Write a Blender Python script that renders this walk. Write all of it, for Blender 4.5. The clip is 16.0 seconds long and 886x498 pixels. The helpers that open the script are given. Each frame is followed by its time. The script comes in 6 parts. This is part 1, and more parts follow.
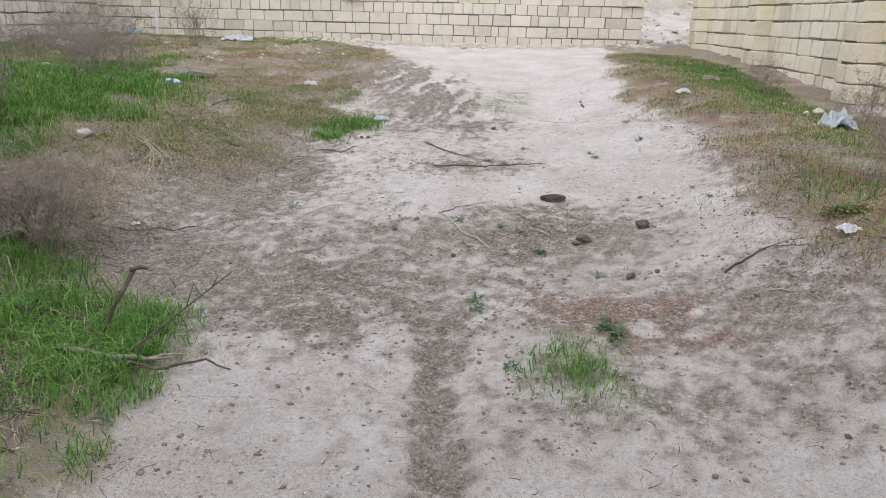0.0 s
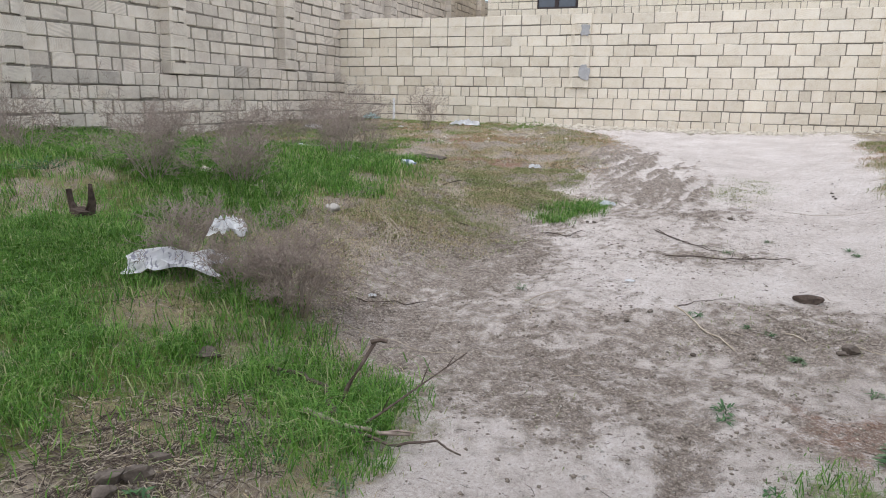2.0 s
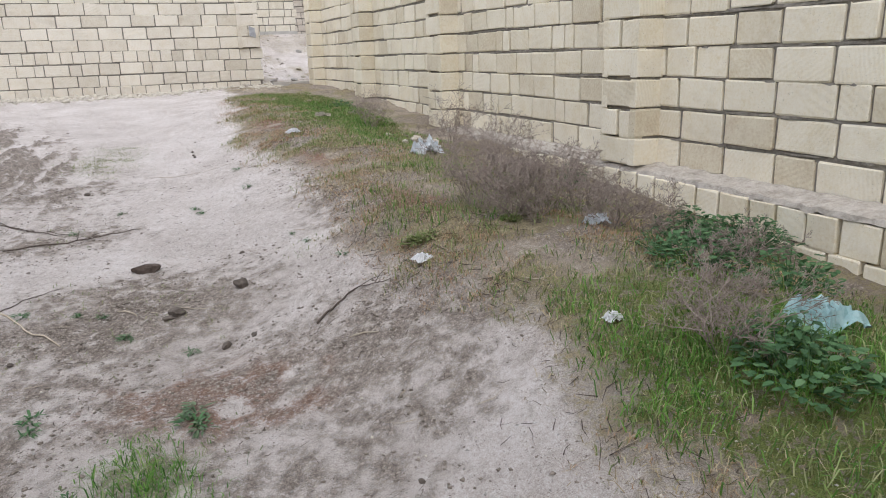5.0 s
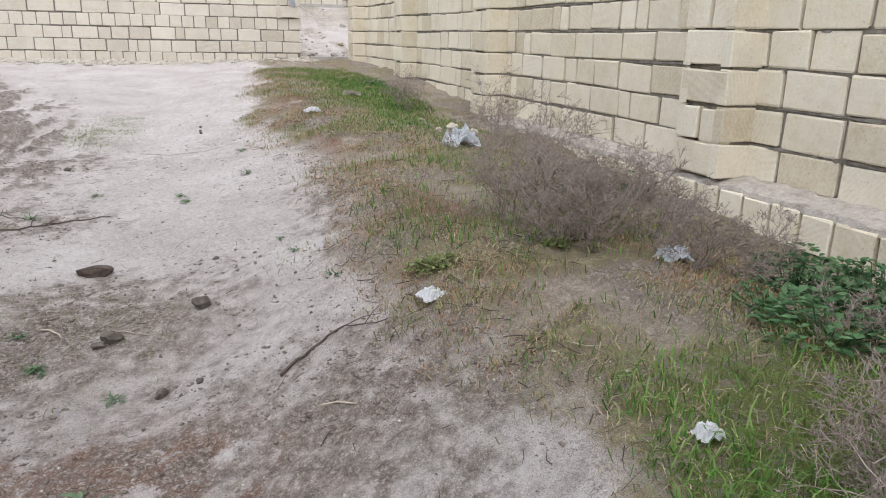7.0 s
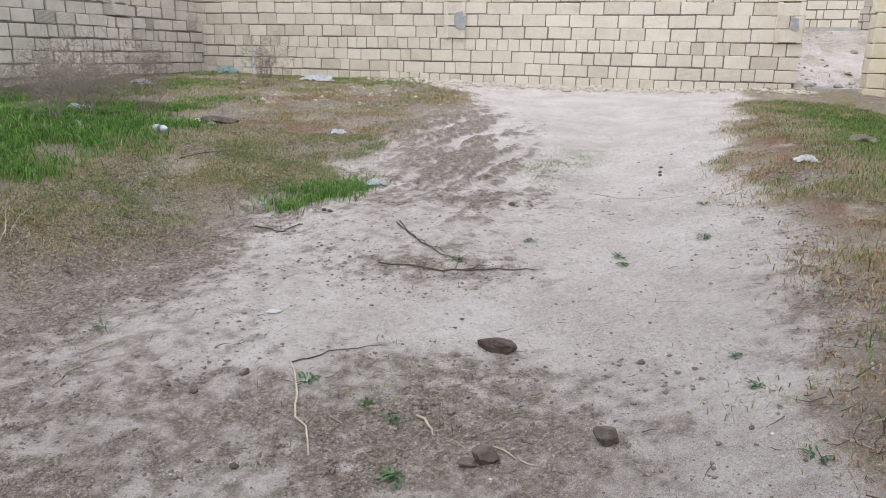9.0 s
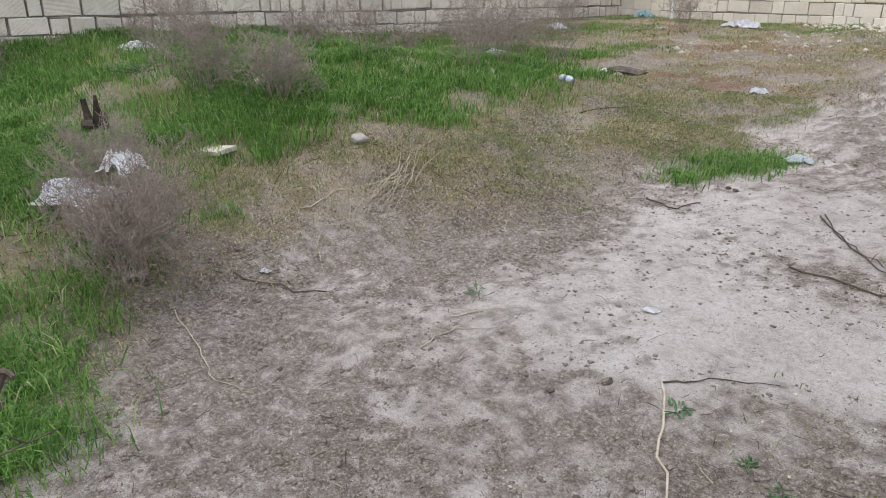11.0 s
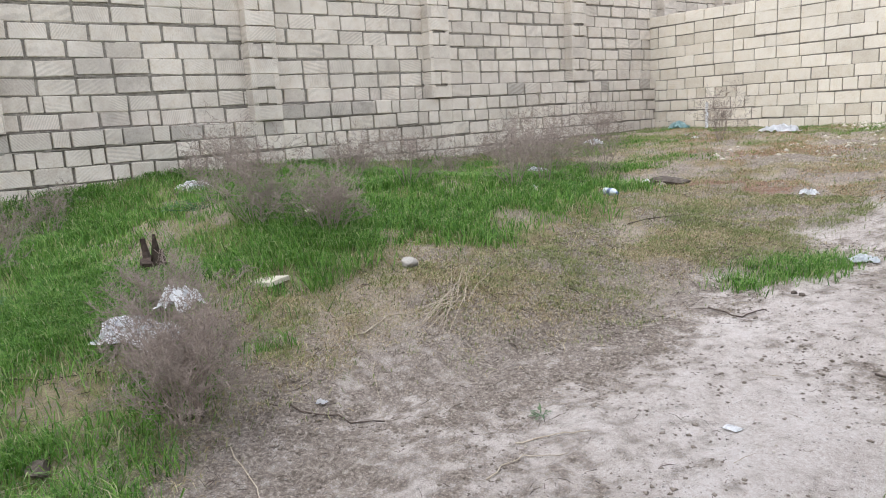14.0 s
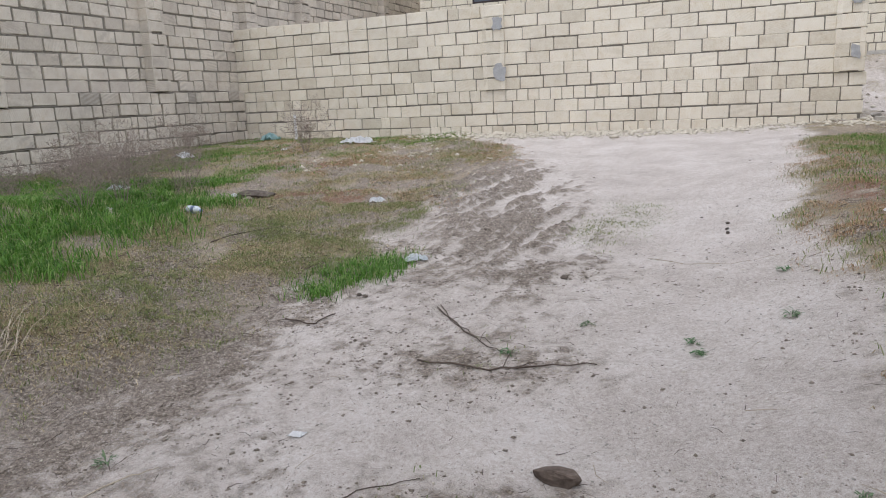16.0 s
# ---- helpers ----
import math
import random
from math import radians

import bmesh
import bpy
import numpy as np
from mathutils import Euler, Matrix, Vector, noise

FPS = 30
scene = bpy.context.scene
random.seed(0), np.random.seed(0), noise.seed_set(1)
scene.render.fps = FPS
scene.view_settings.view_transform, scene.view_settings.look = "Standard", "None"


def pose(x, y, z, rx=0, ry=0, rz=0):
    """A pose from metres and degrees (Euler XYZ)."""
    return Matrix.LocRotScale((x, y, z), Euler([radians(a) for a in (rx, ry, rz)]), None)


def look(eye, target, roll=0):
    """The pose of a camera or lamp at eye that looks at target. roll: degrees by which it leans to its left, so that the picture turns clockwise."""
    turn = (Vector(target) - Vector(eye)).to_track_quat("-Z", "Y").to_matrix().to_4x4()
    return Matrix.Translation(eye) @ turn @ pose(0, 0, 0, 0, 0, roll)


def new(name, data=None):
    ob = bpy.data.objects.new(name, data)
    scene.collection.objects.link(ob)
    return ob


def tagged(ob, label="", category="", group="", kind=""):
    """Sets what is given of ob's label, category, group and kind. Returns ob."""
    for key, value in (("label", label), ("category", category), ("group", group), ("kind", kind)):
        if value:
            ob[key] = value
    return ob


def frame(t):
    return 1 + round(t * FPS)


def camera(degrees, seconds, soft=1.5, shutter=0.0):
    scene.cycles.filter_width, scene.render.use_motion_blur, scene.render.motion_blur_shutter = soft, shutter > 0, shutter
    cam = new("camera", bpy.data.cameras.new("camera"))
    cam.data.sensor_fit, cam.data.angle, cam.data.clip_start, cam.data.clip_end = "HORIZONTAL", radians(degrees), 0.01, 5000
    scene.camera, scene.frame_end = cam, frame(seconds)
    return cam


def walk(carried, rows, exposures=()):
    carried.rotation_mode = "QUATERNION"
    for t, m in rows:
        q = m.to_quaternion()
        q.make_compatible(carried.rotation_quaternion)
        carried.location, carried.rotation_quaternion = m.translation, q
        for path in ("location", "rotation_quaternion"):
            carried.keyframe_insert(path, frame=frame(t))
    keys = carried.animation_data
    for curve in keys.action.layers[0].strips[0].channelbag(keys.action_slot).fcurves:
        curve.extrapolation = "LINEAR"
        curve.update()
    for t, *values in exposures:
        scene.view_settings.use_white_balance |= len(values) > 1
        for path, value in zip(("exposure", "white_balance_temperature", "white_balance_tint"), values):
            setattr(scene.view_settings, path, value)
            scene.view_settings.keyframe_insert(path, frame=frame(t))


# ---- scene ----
EXPOSURES = [(0.0, 0.36), (1.0, 0.42), (4.5, 0.30), (7.0, 0.42), (8.5, 0.44), (9.5, 0.28), (10.0, 0.30), (12.5, 0.76), (13.5, 0.80), (14.5, 0.60), (16.0, 0.19)]
cam = camera(63.46, 16.0, 1.0)
PATH = [
    (0, (0.239, 0.196, 1.400), (0.192, 2.098, 0.783), 1.4),
    (0.5, (0.164, 0.207, 1.396), (-0.067, 2.108, 0.819), 1.3),
    (1, (0.109, 0.257, 1.381), (-0.329, 2.132, 0.840), 1.6),
    (1.5, (0.080, 0.290, 1.383), (-0.482, 2.151, 0.911), 2.1),
    (2, (0.071, 0.282, 1.392), (-0.539, 2.142, 0.981), 1.1),
    (2.5, (0.074, 0.282, 1.392), (-0.555, 2.150, 1.054), 0.7),
    (3, (0.097, 0.244, 1.400), (-0.477, 2.125, 1.036), -0.1),
    (3.5, (0.238, 0.244, 1.404), (0.031, 2.190, 0.993), -0.9),
    (4, (0.356, 0.213, 1.417), (0.786, 2.113, 0.965), -0.6),
    (4.5, (0.592, 0.330, 1.436), (1.339, 2.114, 0.928), -1.1),
    (4.7, (0.656, 0.341, 1.462), (1.458, 2.096, 0.934), -1.8),
    (6.8, (1.176, 1.086, 1.389), (1.861, 2.884, 0.843), -0.2),
    (7, (1.192, 1.182, 1.379), (1.882, 2.972, 0.813), 1.2),
    (7.5, (1.193, 1.423, 1.443), (1.690, 3.257, 0.819), 2.8),
    (8, (1.245, 1.670, 1.412), (1.393, 3.538, 0.715), 0.7),
    (8.5, (1.341, 1.941, 1.429), (1.020, 3.849, 0.921), -2.2),
    (9, (1.276, 2.160, 1.386), (0.777, 4.023, 0.860), 1.3),
    (9.5, (1.112, 2.362, 1.429), (0.463, 4.145, 0.799), 1.2),
    (10, (1.074, 2.443, 1.442), (0.175, 4.089, 0.750), 1.1),
    (10.2, (1.069, 2.494, 1.434), (0.051, 4.062, 0.724), 1.1),
    (12.3, (1.060, 2.511, 1.458), (-0.519, 3.592, 0.875), -0.3),
    (12.5, (1.039, 2.510, 1.452), (-0.550, 3.590, 0.895), 0.0),
    (13, (1.001, 2.509, 1.440), (-0.591, 3.636, 0.995), -1.1),
    (13.5, (0.984, 2.508, 1.435), (-0.585, 3.681, 1.029), -2.0),
    (14, (0.990, 2.512, 1.441), (-0.512, 3.781, 1.071), -3.3),
    (14.5, (1.025, 2.519, 1.454), (-0.234, 4.031, 1.091), -3.4),
    (15, (1.036, 2.524, 1.453), (0.010, 4.200, 1.083), -3.4),
    (15.5, (1.083, 2.515, 1.478), (0.225, 4.284, 1.116), -2.7),
    (16, (1.203, 2.605, 1.498), (0.556, 4.454, 1.095), -2.7),
]
walk(cam, [(t, look(eye, target, roll)) for t, eye, target, roll in PATH], EXPOSURES)

# ---- world and light: a bright overcast sky ----
world = bpy.data.worlds.new("sky")
scene.world = world
world.use_nodes = True
wn = world.node_tree.nodes
sky = wn.new("ShaderNodeTexSky")
sky.sky_type, sky.sun_disc = "NISHITA", False
sky.sun_elevation, sky.sun_rotation = radians(64), radians(215)
sky.air_density, sky.dust_density, sky.ozone_density = 1.0, 1.5, 1.0
haze = wn.new("ShaderNodeMixRGB")
haze.inputs["Fac"].default_value = 0.62
haze.inputs["Color2"].default_value = (8.5, 8.7, 9.3, 1)
world.node_tree.links.new(sky.outputs["Color"], haze.inputs["Color1"])
world.node_tree.links.new(haze.outputs["Color"], wn["Background"].inputs["Color"])
wn["Background"].inputs["Strength"].default_value = 0.15
sun_data = bpy.data.lights.new("sun", "SUN")
sun_data.energy, sun_data.angle, sun_data.color = 1.0, radians(35), (1.0, 0.985, 0.965)
sun = new("sun", sun_data)
sun.matrix_world = look((0, 0, 40), (9.0, 13.0, 0))



# ---- materials ----
def nodes_of(name):
    m = bpy.data.materials.new(name)
    m.use_nodes = True
    return m, m.node_tree.nodes, m.node_tree.links, m.node_tree.nodes["Principled BSDF"]


def noise_at(n, l, scale, detail=6.0, rough=0.6, src=None):
    t = n.new("ShaderNodeTexNoise")
    t.inputs["Scale"].default_value, t.inputs["Detail"].default_value, t.inputs["Roughness"].default_value = scale, detail, rough
    if src is None:
        g = n.new("ShaderNodeNewGeometry")
        l.new(g.outputs["Position"], t.inputs["Vector"])
    else:
        l.new(src, t.inputs["Vector"])
    return t.outputs["Fac"]


def ramp(n, l, fac, stops):
    r = n.new("ShaderNodeValToRGB")
    while len(r.color_ramp.elements) < len(stops):
        r.color_ramp.elements.new(0.5)
    for e, (p, c) in zip(r.color_ramp.elements, stops):
        e.position, e.color = p, (*c, 1) if len(c) == 3 else c
    l.new(fac, r.inputs["Fac"])
    return r.outputs["Color"]


def mix(n, l, fac, a, b, how="MIX"):
    m = n.new("ShaderNodeMixRGB")
    m.blend_type = how
    for sock, v in (("Fac", fac), ("Color1", a), ("Color2", b)):
        if isinstance(v, (int, float)):
            m.inputs[sock].default_value = v
        elif isinstance(v, tuple):
            m.inputs[sock].default_value = (*v, 1)
        else:
            l.new(v, m.inputs[sock])
    return m.outputs["Color"]


def arith(n, l, op, a, b):
    m = n.new("ShaderNodeMath")
    m.operation = op
    for i, v in enumerate((a, b)):
        if isinstance(v, (int, float)):
            m.inputs[i].default_value = v
        else:
            l.new(v, m.inputs[i])
    return m.outputs[0]


def bump(n, l, b, height, strength, distance):
    k = n.new("ShaderNodeBump")
    k.inputs["Strength"].default_value, k.inputs["Distance"].default_value = strength, distance
    l.new(height, k.inputs["Height"])
    l.new(k.outputs["Normal"], b.inputs["Normal"])


def per_piece(n, l):
    """A random number for each piece, whether it is an object or an island of a joined mesh."""
    o, g = n.new("ShaderNodeObjectInfo"), n.new("ShaderNodeNewGeometry")
    return arith(n, l, "FRACT", arith(n, l, "ADD", o.outputs["Random"], g.outputs["Random Per Island"]), 0.0)


def stone_material(name, light, mid, dark, stain, stained=0.5, tooled=1.0):
    m, n, l, b = nodes_of(name)
    each = per_piece(n, l)
    base = ramp(n, l, each, [(0.0, dark), (0.25, mid), (0.6, light), (0.85, mid), (1.0, light)])
    fine = noise_at(n, l, 55, 6, 0.7)
    base = mix(n, l, 0.55, base, ramp(n, l, fine, [(0.3, (0.28, 0.26, 0.24)), (0.5, (0.5, 0.5, 0.5)), (0.75, (0.7, 0.69, 0.66))]), "OVERLAY")
    broad = noise_at(n, l, 1.3, 5, 0.62)
    base = mix(n, l, ramp(n, l, broad, [(0.42, (0, 0, 0)), (0.72, (stained,) * 3)]), base, stain)
    tool = n.new("ShaderNodeTexWave")
    tool.inputs["Scale"].default_value, tool.inputs["Distortion"].default_value, tool.inputs["Detail"].default_value = 13, 2.5, 3
    tool.inputs["Detail Scale"].default_value = 2.0
    spin = n.new("ShaderNodeVectorRotate")
    spin.rotation_type = "AXIS_ANGLE"
    spin.inputs["Axis"].default_value = (0.7, 0.7, 0.1)
    here = n.new("ShaderNodeNewGeometry")
    l.new(here.outputs["Position"], spin.inputs["Vector"])
    l.new(arith(n, l, "MULTIPLY", each, 40.0), spin.inputs["Angle"])
    l.new(spin.outputs["Vector"], tool.inputs["Vector"])
    some = ramp(n, l, noise_at(n, l, 3.1, 3), [(0.42, (0, 0, 0)), (0.6, (1, 1, 1))])
    base = mix(n, l, arith(n, l, "MULTIPLY", some, 0.35 * tooled), base, ramp(n, l, tool.outputs["Fac"], [(0.2, tuple(0.75 * c for c in dark)), (0.8, light)]))
    blotch = noise_at(n, l, 7.5, 6, 0.7)
    base = mix(n, l, 0.4, base, ramp(n, l, blotch, [(0.3, (0.32, 0.31, 0.30)), (0.5, (0.5,) * 3), (0.7, (0.64, 0.635, 0.62))]), "OVERLAY")
    pores = n.new("ShaderNodeTexVoronoi")
    pores.inputs["Scale"].default_value = 62
    g = n.new("ShaderNodeNewGeometry")
    l.new(g.outputs["Position"], pores.inputs["Vector"])
    hole = ramp(n, l, pores.outputs["Distance"], [(0.06, (0.0,) * 3), (0.22, (1.0,) * 3)])
    patchy = noise_at(n, l, 9, 3)
    base = mix(n, l, arith(n, l, "MULTIPLY", arith(n, l, "SUBTRACT", 1.0, hole), ramp(n, l, patchy, [(0.48, (0, 0, 0)), (0.62, (0.7,) * 3)])), base, tuple(0.45 * c for c in dark))
    l.new(base, b.inputs["Base Color"])
    b.inputs["Roughness"].default_value = 0.95
    b.inputs["Specular IOR Level"].default_value = 0.15
    bump(n, l, b, mix(n, l, 0.45, mix(n, l, 0.5, fine, hole), blotch), 0.8, 0.012)
    return m


def rough_material(name, stops, scale=14, height=0.006, rough=0.95, fine=90):
    m, n, l, b = nodes_of(name)
    a, f = noise_at(n, l, scale, 6, 0.65), noise_at(n, l, fine, 4, 0.7)
    col = mix(n, l, 0.4, ramp(n, l, a, stops), ramp(n, l, f, [(0.3, (0.3,) * 3), (0.7, (0.7,) * 3)]), "OVERLAY")
    l.new(col, b.inputs["Base Color"])
    b.inputs["Roughness"].default_value = rough
    b.inputs["Specular IOR Level"].default_value = 0.2
    bump(n, l, b, mix(n, l, 0.5, a, f), 0.7, height)
    return m


STONE = stone_material("limestone", (0.80, 0.735, 0.63), (0.72, 0.655, 0.555), (0.60, 0.54, 0.445), (0.52, 0.475, 0.415), 0.35, 0.4)
STONE_OLD = stone_material("weathered_limestone", (0.715, 0.645, 0.565), (0.64, 0.578, 0.505), (0.535, 0.48, 0.42), (0.40, 0.36, 0.32), 0.6)
STONE_WARM = stone_material("yellow_limestone", (0.82, 0.755, 0.62), (0.76, 0.69, 0.55), (0.62, 0.545, 0.41), (0.55, 0.50, 0.42), 0.35, 0.35)
STONE_PALE = stone_material("pale_limestone", (0.74, 0.68, 0.57), (0.68, 0.62, 0.51), (0.60, 0.54, 0.44), (0.5, 0.46, 0.4), 0.3)
STONE_SOOT = stone_material("sooty_limestone", (0.54, 0.49, 0.435), (0.46, 0.415, 0.37), (0.36, 0.325, 0.29), (0.27, 0.245, 0.22), 0.6)
MORTAR = rough_material("mortar", [(0.3, (0.17, 0.15, 0.13)), (0.55, (0.28, 0.255, 0.22)), (0.8, (0.40, 0.365, 0.32))], 20, 0.012)
LEDGE = rough_material("rough_ledge_mortar", [(0.3, (0.30, 0.27, 0.235)), (0.5, (0.44, 0.40, 0.355)), (0.75, (0.56, 0.52, 0.47))], 16, 0.03, 0.95, 70)
CEMENT = rough_material("cement_smear", [(0.3, (0.33, 0.33, 0.34)), (0.7, (0.46, 0.46, 0.47))], 18, 0.004)
CONCRETE = rough_material("concrete", [(0.3, (0.36, 0.34, 0.31)), (0.7, (0.52, 0.49, 0.45))], 9, 0.012)


# ---- small builders ----
def thing(name, label, category, group="", kind=""):
    return tagged(new(name), label, category, group, kind)


def part(name, bm, material, parent, label="", smooth_shade=False):
    me = bpy.data.meshes.new(name)
    bm.to_mesh(me)
    bm.free()
    me.materials.append(material)
    if smooth_shade:
        for p in me.polygons:
            p.use_smooth = True
    ob = new(name, me)
    ob.parent = parent
    return tagged(ob, label)


def raw_mesh(name, verts, faces, material):
    me = bpy.data.meshes.new(name)
    me.from_pydata(verts, [], faces)
    me.materials.append(material)
    return me


def add_box(bm, x0, x1, y0, y1, z0, z1):
    m = Matrix.Translation(((x0 + x1) / 2, (y0 + y1) / 2, (z0 + z1) / 2)) @ Matrix.Diagonal((x1 - x0, y1 - y0, z1 - z0, 1))
    bmesh.ops.create_cube(bm, size=1, matrix=m)


# ---- ground ----
def smooth(a, b, v):
    k = np.clip((v - a) / (b - a), 0.0, 1.0)
    return k * k * (3 - 2 * k)


def lattice(x, y, seed):
    """Smooth value noise in 0..1 on the plan."""
    xi, yi = np.floor(x).astype(np.int64), np.floor(y).astype(np.int64)
    fx, fy = x - xi, y - yi
    fx, fy = fx * fx * (3 - 2 * fx), fy * fy * (3 - 2 * fy)

    def h(a, b):
        k = (a * 374761393 + b * 668265263 + seed * 974711) & 0x7FFFFFFF
        k = ((k ^ (k >> 13)) * 1274126177) & 0x7FFFFFFF
        return ((k ^ (k >> 16)) & 0xFFFF) / 65535.0

    top = h(xi, yi) * (1 - fx) + h(xi + 1, yi) * fx
    low = h(xi, yi + 1) * (1 - fx) + h(xi + 1, yi + 1) * fx
    return top * (1 - fy) + low * fy


def fractal(x, y, seed, octaves=4):
    total, gain, norm = 0.0, 1.0, 0.0
    for k in range(octaves):
        total = total + gain * lattice(x * 2**k, y * 2**k, seed + k)
        norm, gain = norm + gain, gain * 0.55
    return total / norm


def land(x, y):
    """Height of the ground: a worn track that climbs between two banks."""
    x, y = np.asarray(x, float), np.asarray(y, float)
    yy = np.clip(y, -1.0, 30.0)
    z = np.where(yy > 1, 0.075 * (np.minimum(yy, 13.0) - 1.0), 0.02 * (yy - 1.0))
    z = z + np.interp(yy, [2.0, 3.2, 4.1, 5.0, 6.6, 8.4, 10.0, 14.0], [0.25, 0.28, 0.34, 0.52, 0.44, 0.10, 0.04, 0.0]) * smooth(-0.9, -4.2, x)
    z = z + np.interp(yy, [3.0, 4.1, 5.0, 8.0, 13.0], [0.36, 0.24, 0.06, 0.2, 0.0]) * smooth(-6.5, -7.6, x)
    z = z + np.maximum(0.03, 0.43 - 0.040 * np.maximum(0.0, np.clip(yy, 2.0, 16.0) - 3.0)) * smooth(0.9, 2.6, x)
    z = z - np.interp(yy, [3.0, 5.0, 8.0, 10.0], [0.2, 0.16, 0.08, 0.0]) * smooth(2.8, 3.7, x)
    return z + 1.15 * smooth(14.2, 21.0, y + 0.06 * x)


def drift(x, y):
    """How far the plan's marks lie from where they stand in the yard."""
    cx, cy = np.clip(x, -4.5, 3.2), np.clip(y, 1.2, 8.2)
    fade = 1 - smooth(8.5, 11.5, y)
    dx = 0.2942 - 0.0126 * cx - 0.0614 * cy - 0.0029 * cx * cx + 0.0021 * cx * cy + 0.0031 * cy * cy
    dy = 0.1996 - 0.0076 * cx - 0.0701 * cy - 0.0003 * cx * cx - 0.0033 * cx * cy + 0.0033 * cy * cy
    return fade * dx, fade * dy


def settle(x, y):
    """Plan to yard."""
    dx, dy = drift(np.asarray(x, float), np.asarray(y, float))
    return (x + dx, y + dy) if np.ndim(x) else (float(x + dx), float(y + dy))


def plan(x, y):
    """Yard to plan."""
    dx, dy = drift(x, y)
    dx, dy = drift(x - dx, y - dy)
    return x - dx, y - dy


TRACK_R = ([-1, 1.0, 1.6, 2.2, 2.8, 4.0, 4.8, 6.0, 7.5, 9.0, 11.6, 12.8], [1.7, 1.75, 1.8, 1.82, 1.9, 1.83, 1.94, 2.0, 1.92, 2.1, 2.45, 2.5])
TRACK_L = ([-1, 2.0, 2.7, 3.2, 3.6, 4.2, 4.8, 5.3, 6.2, 7.0, 9.6, 11.8, 13.5], [-1.1, -1.1, -1.0, -1.5, -1.7, -1.6, -1.5, -1.15, -1.1, -0.75, -0.8, -0.9, -2.2])


def blob(x, y, cx, cy, rx, ry, turn=0.0):
    c, s = math.cos(turn), math.sin(turn)
    u, v = ((x - cx) * c + (y - cy) * s) / rx, (-(x - cx) * s + (y - cy) * c) / ry
    return np.exp(-(u * u + v * v))


def mud(x, y):
    """Churned tyre ridges on the upper track."""
    c, s = math.cos(-0.24), math.sin(-0.24)
    u, v = x * c + y * s, -x * s + y * c
    ridge = 1 - np.abs(2 * fractal(u * 7, v * 1.6, 83, 4) - 1) * 2.2
    return np.clip(1.7 * ridge - 0.5, 0, 1) * np.clip(1.3 * blob(x, y, -0.22, 8.7, 0.5, 1.7, 0.22) + 0.6 * blob(x, y, -0.9, 9.8, 0.5, 1.3, 0.2), 0, 1)


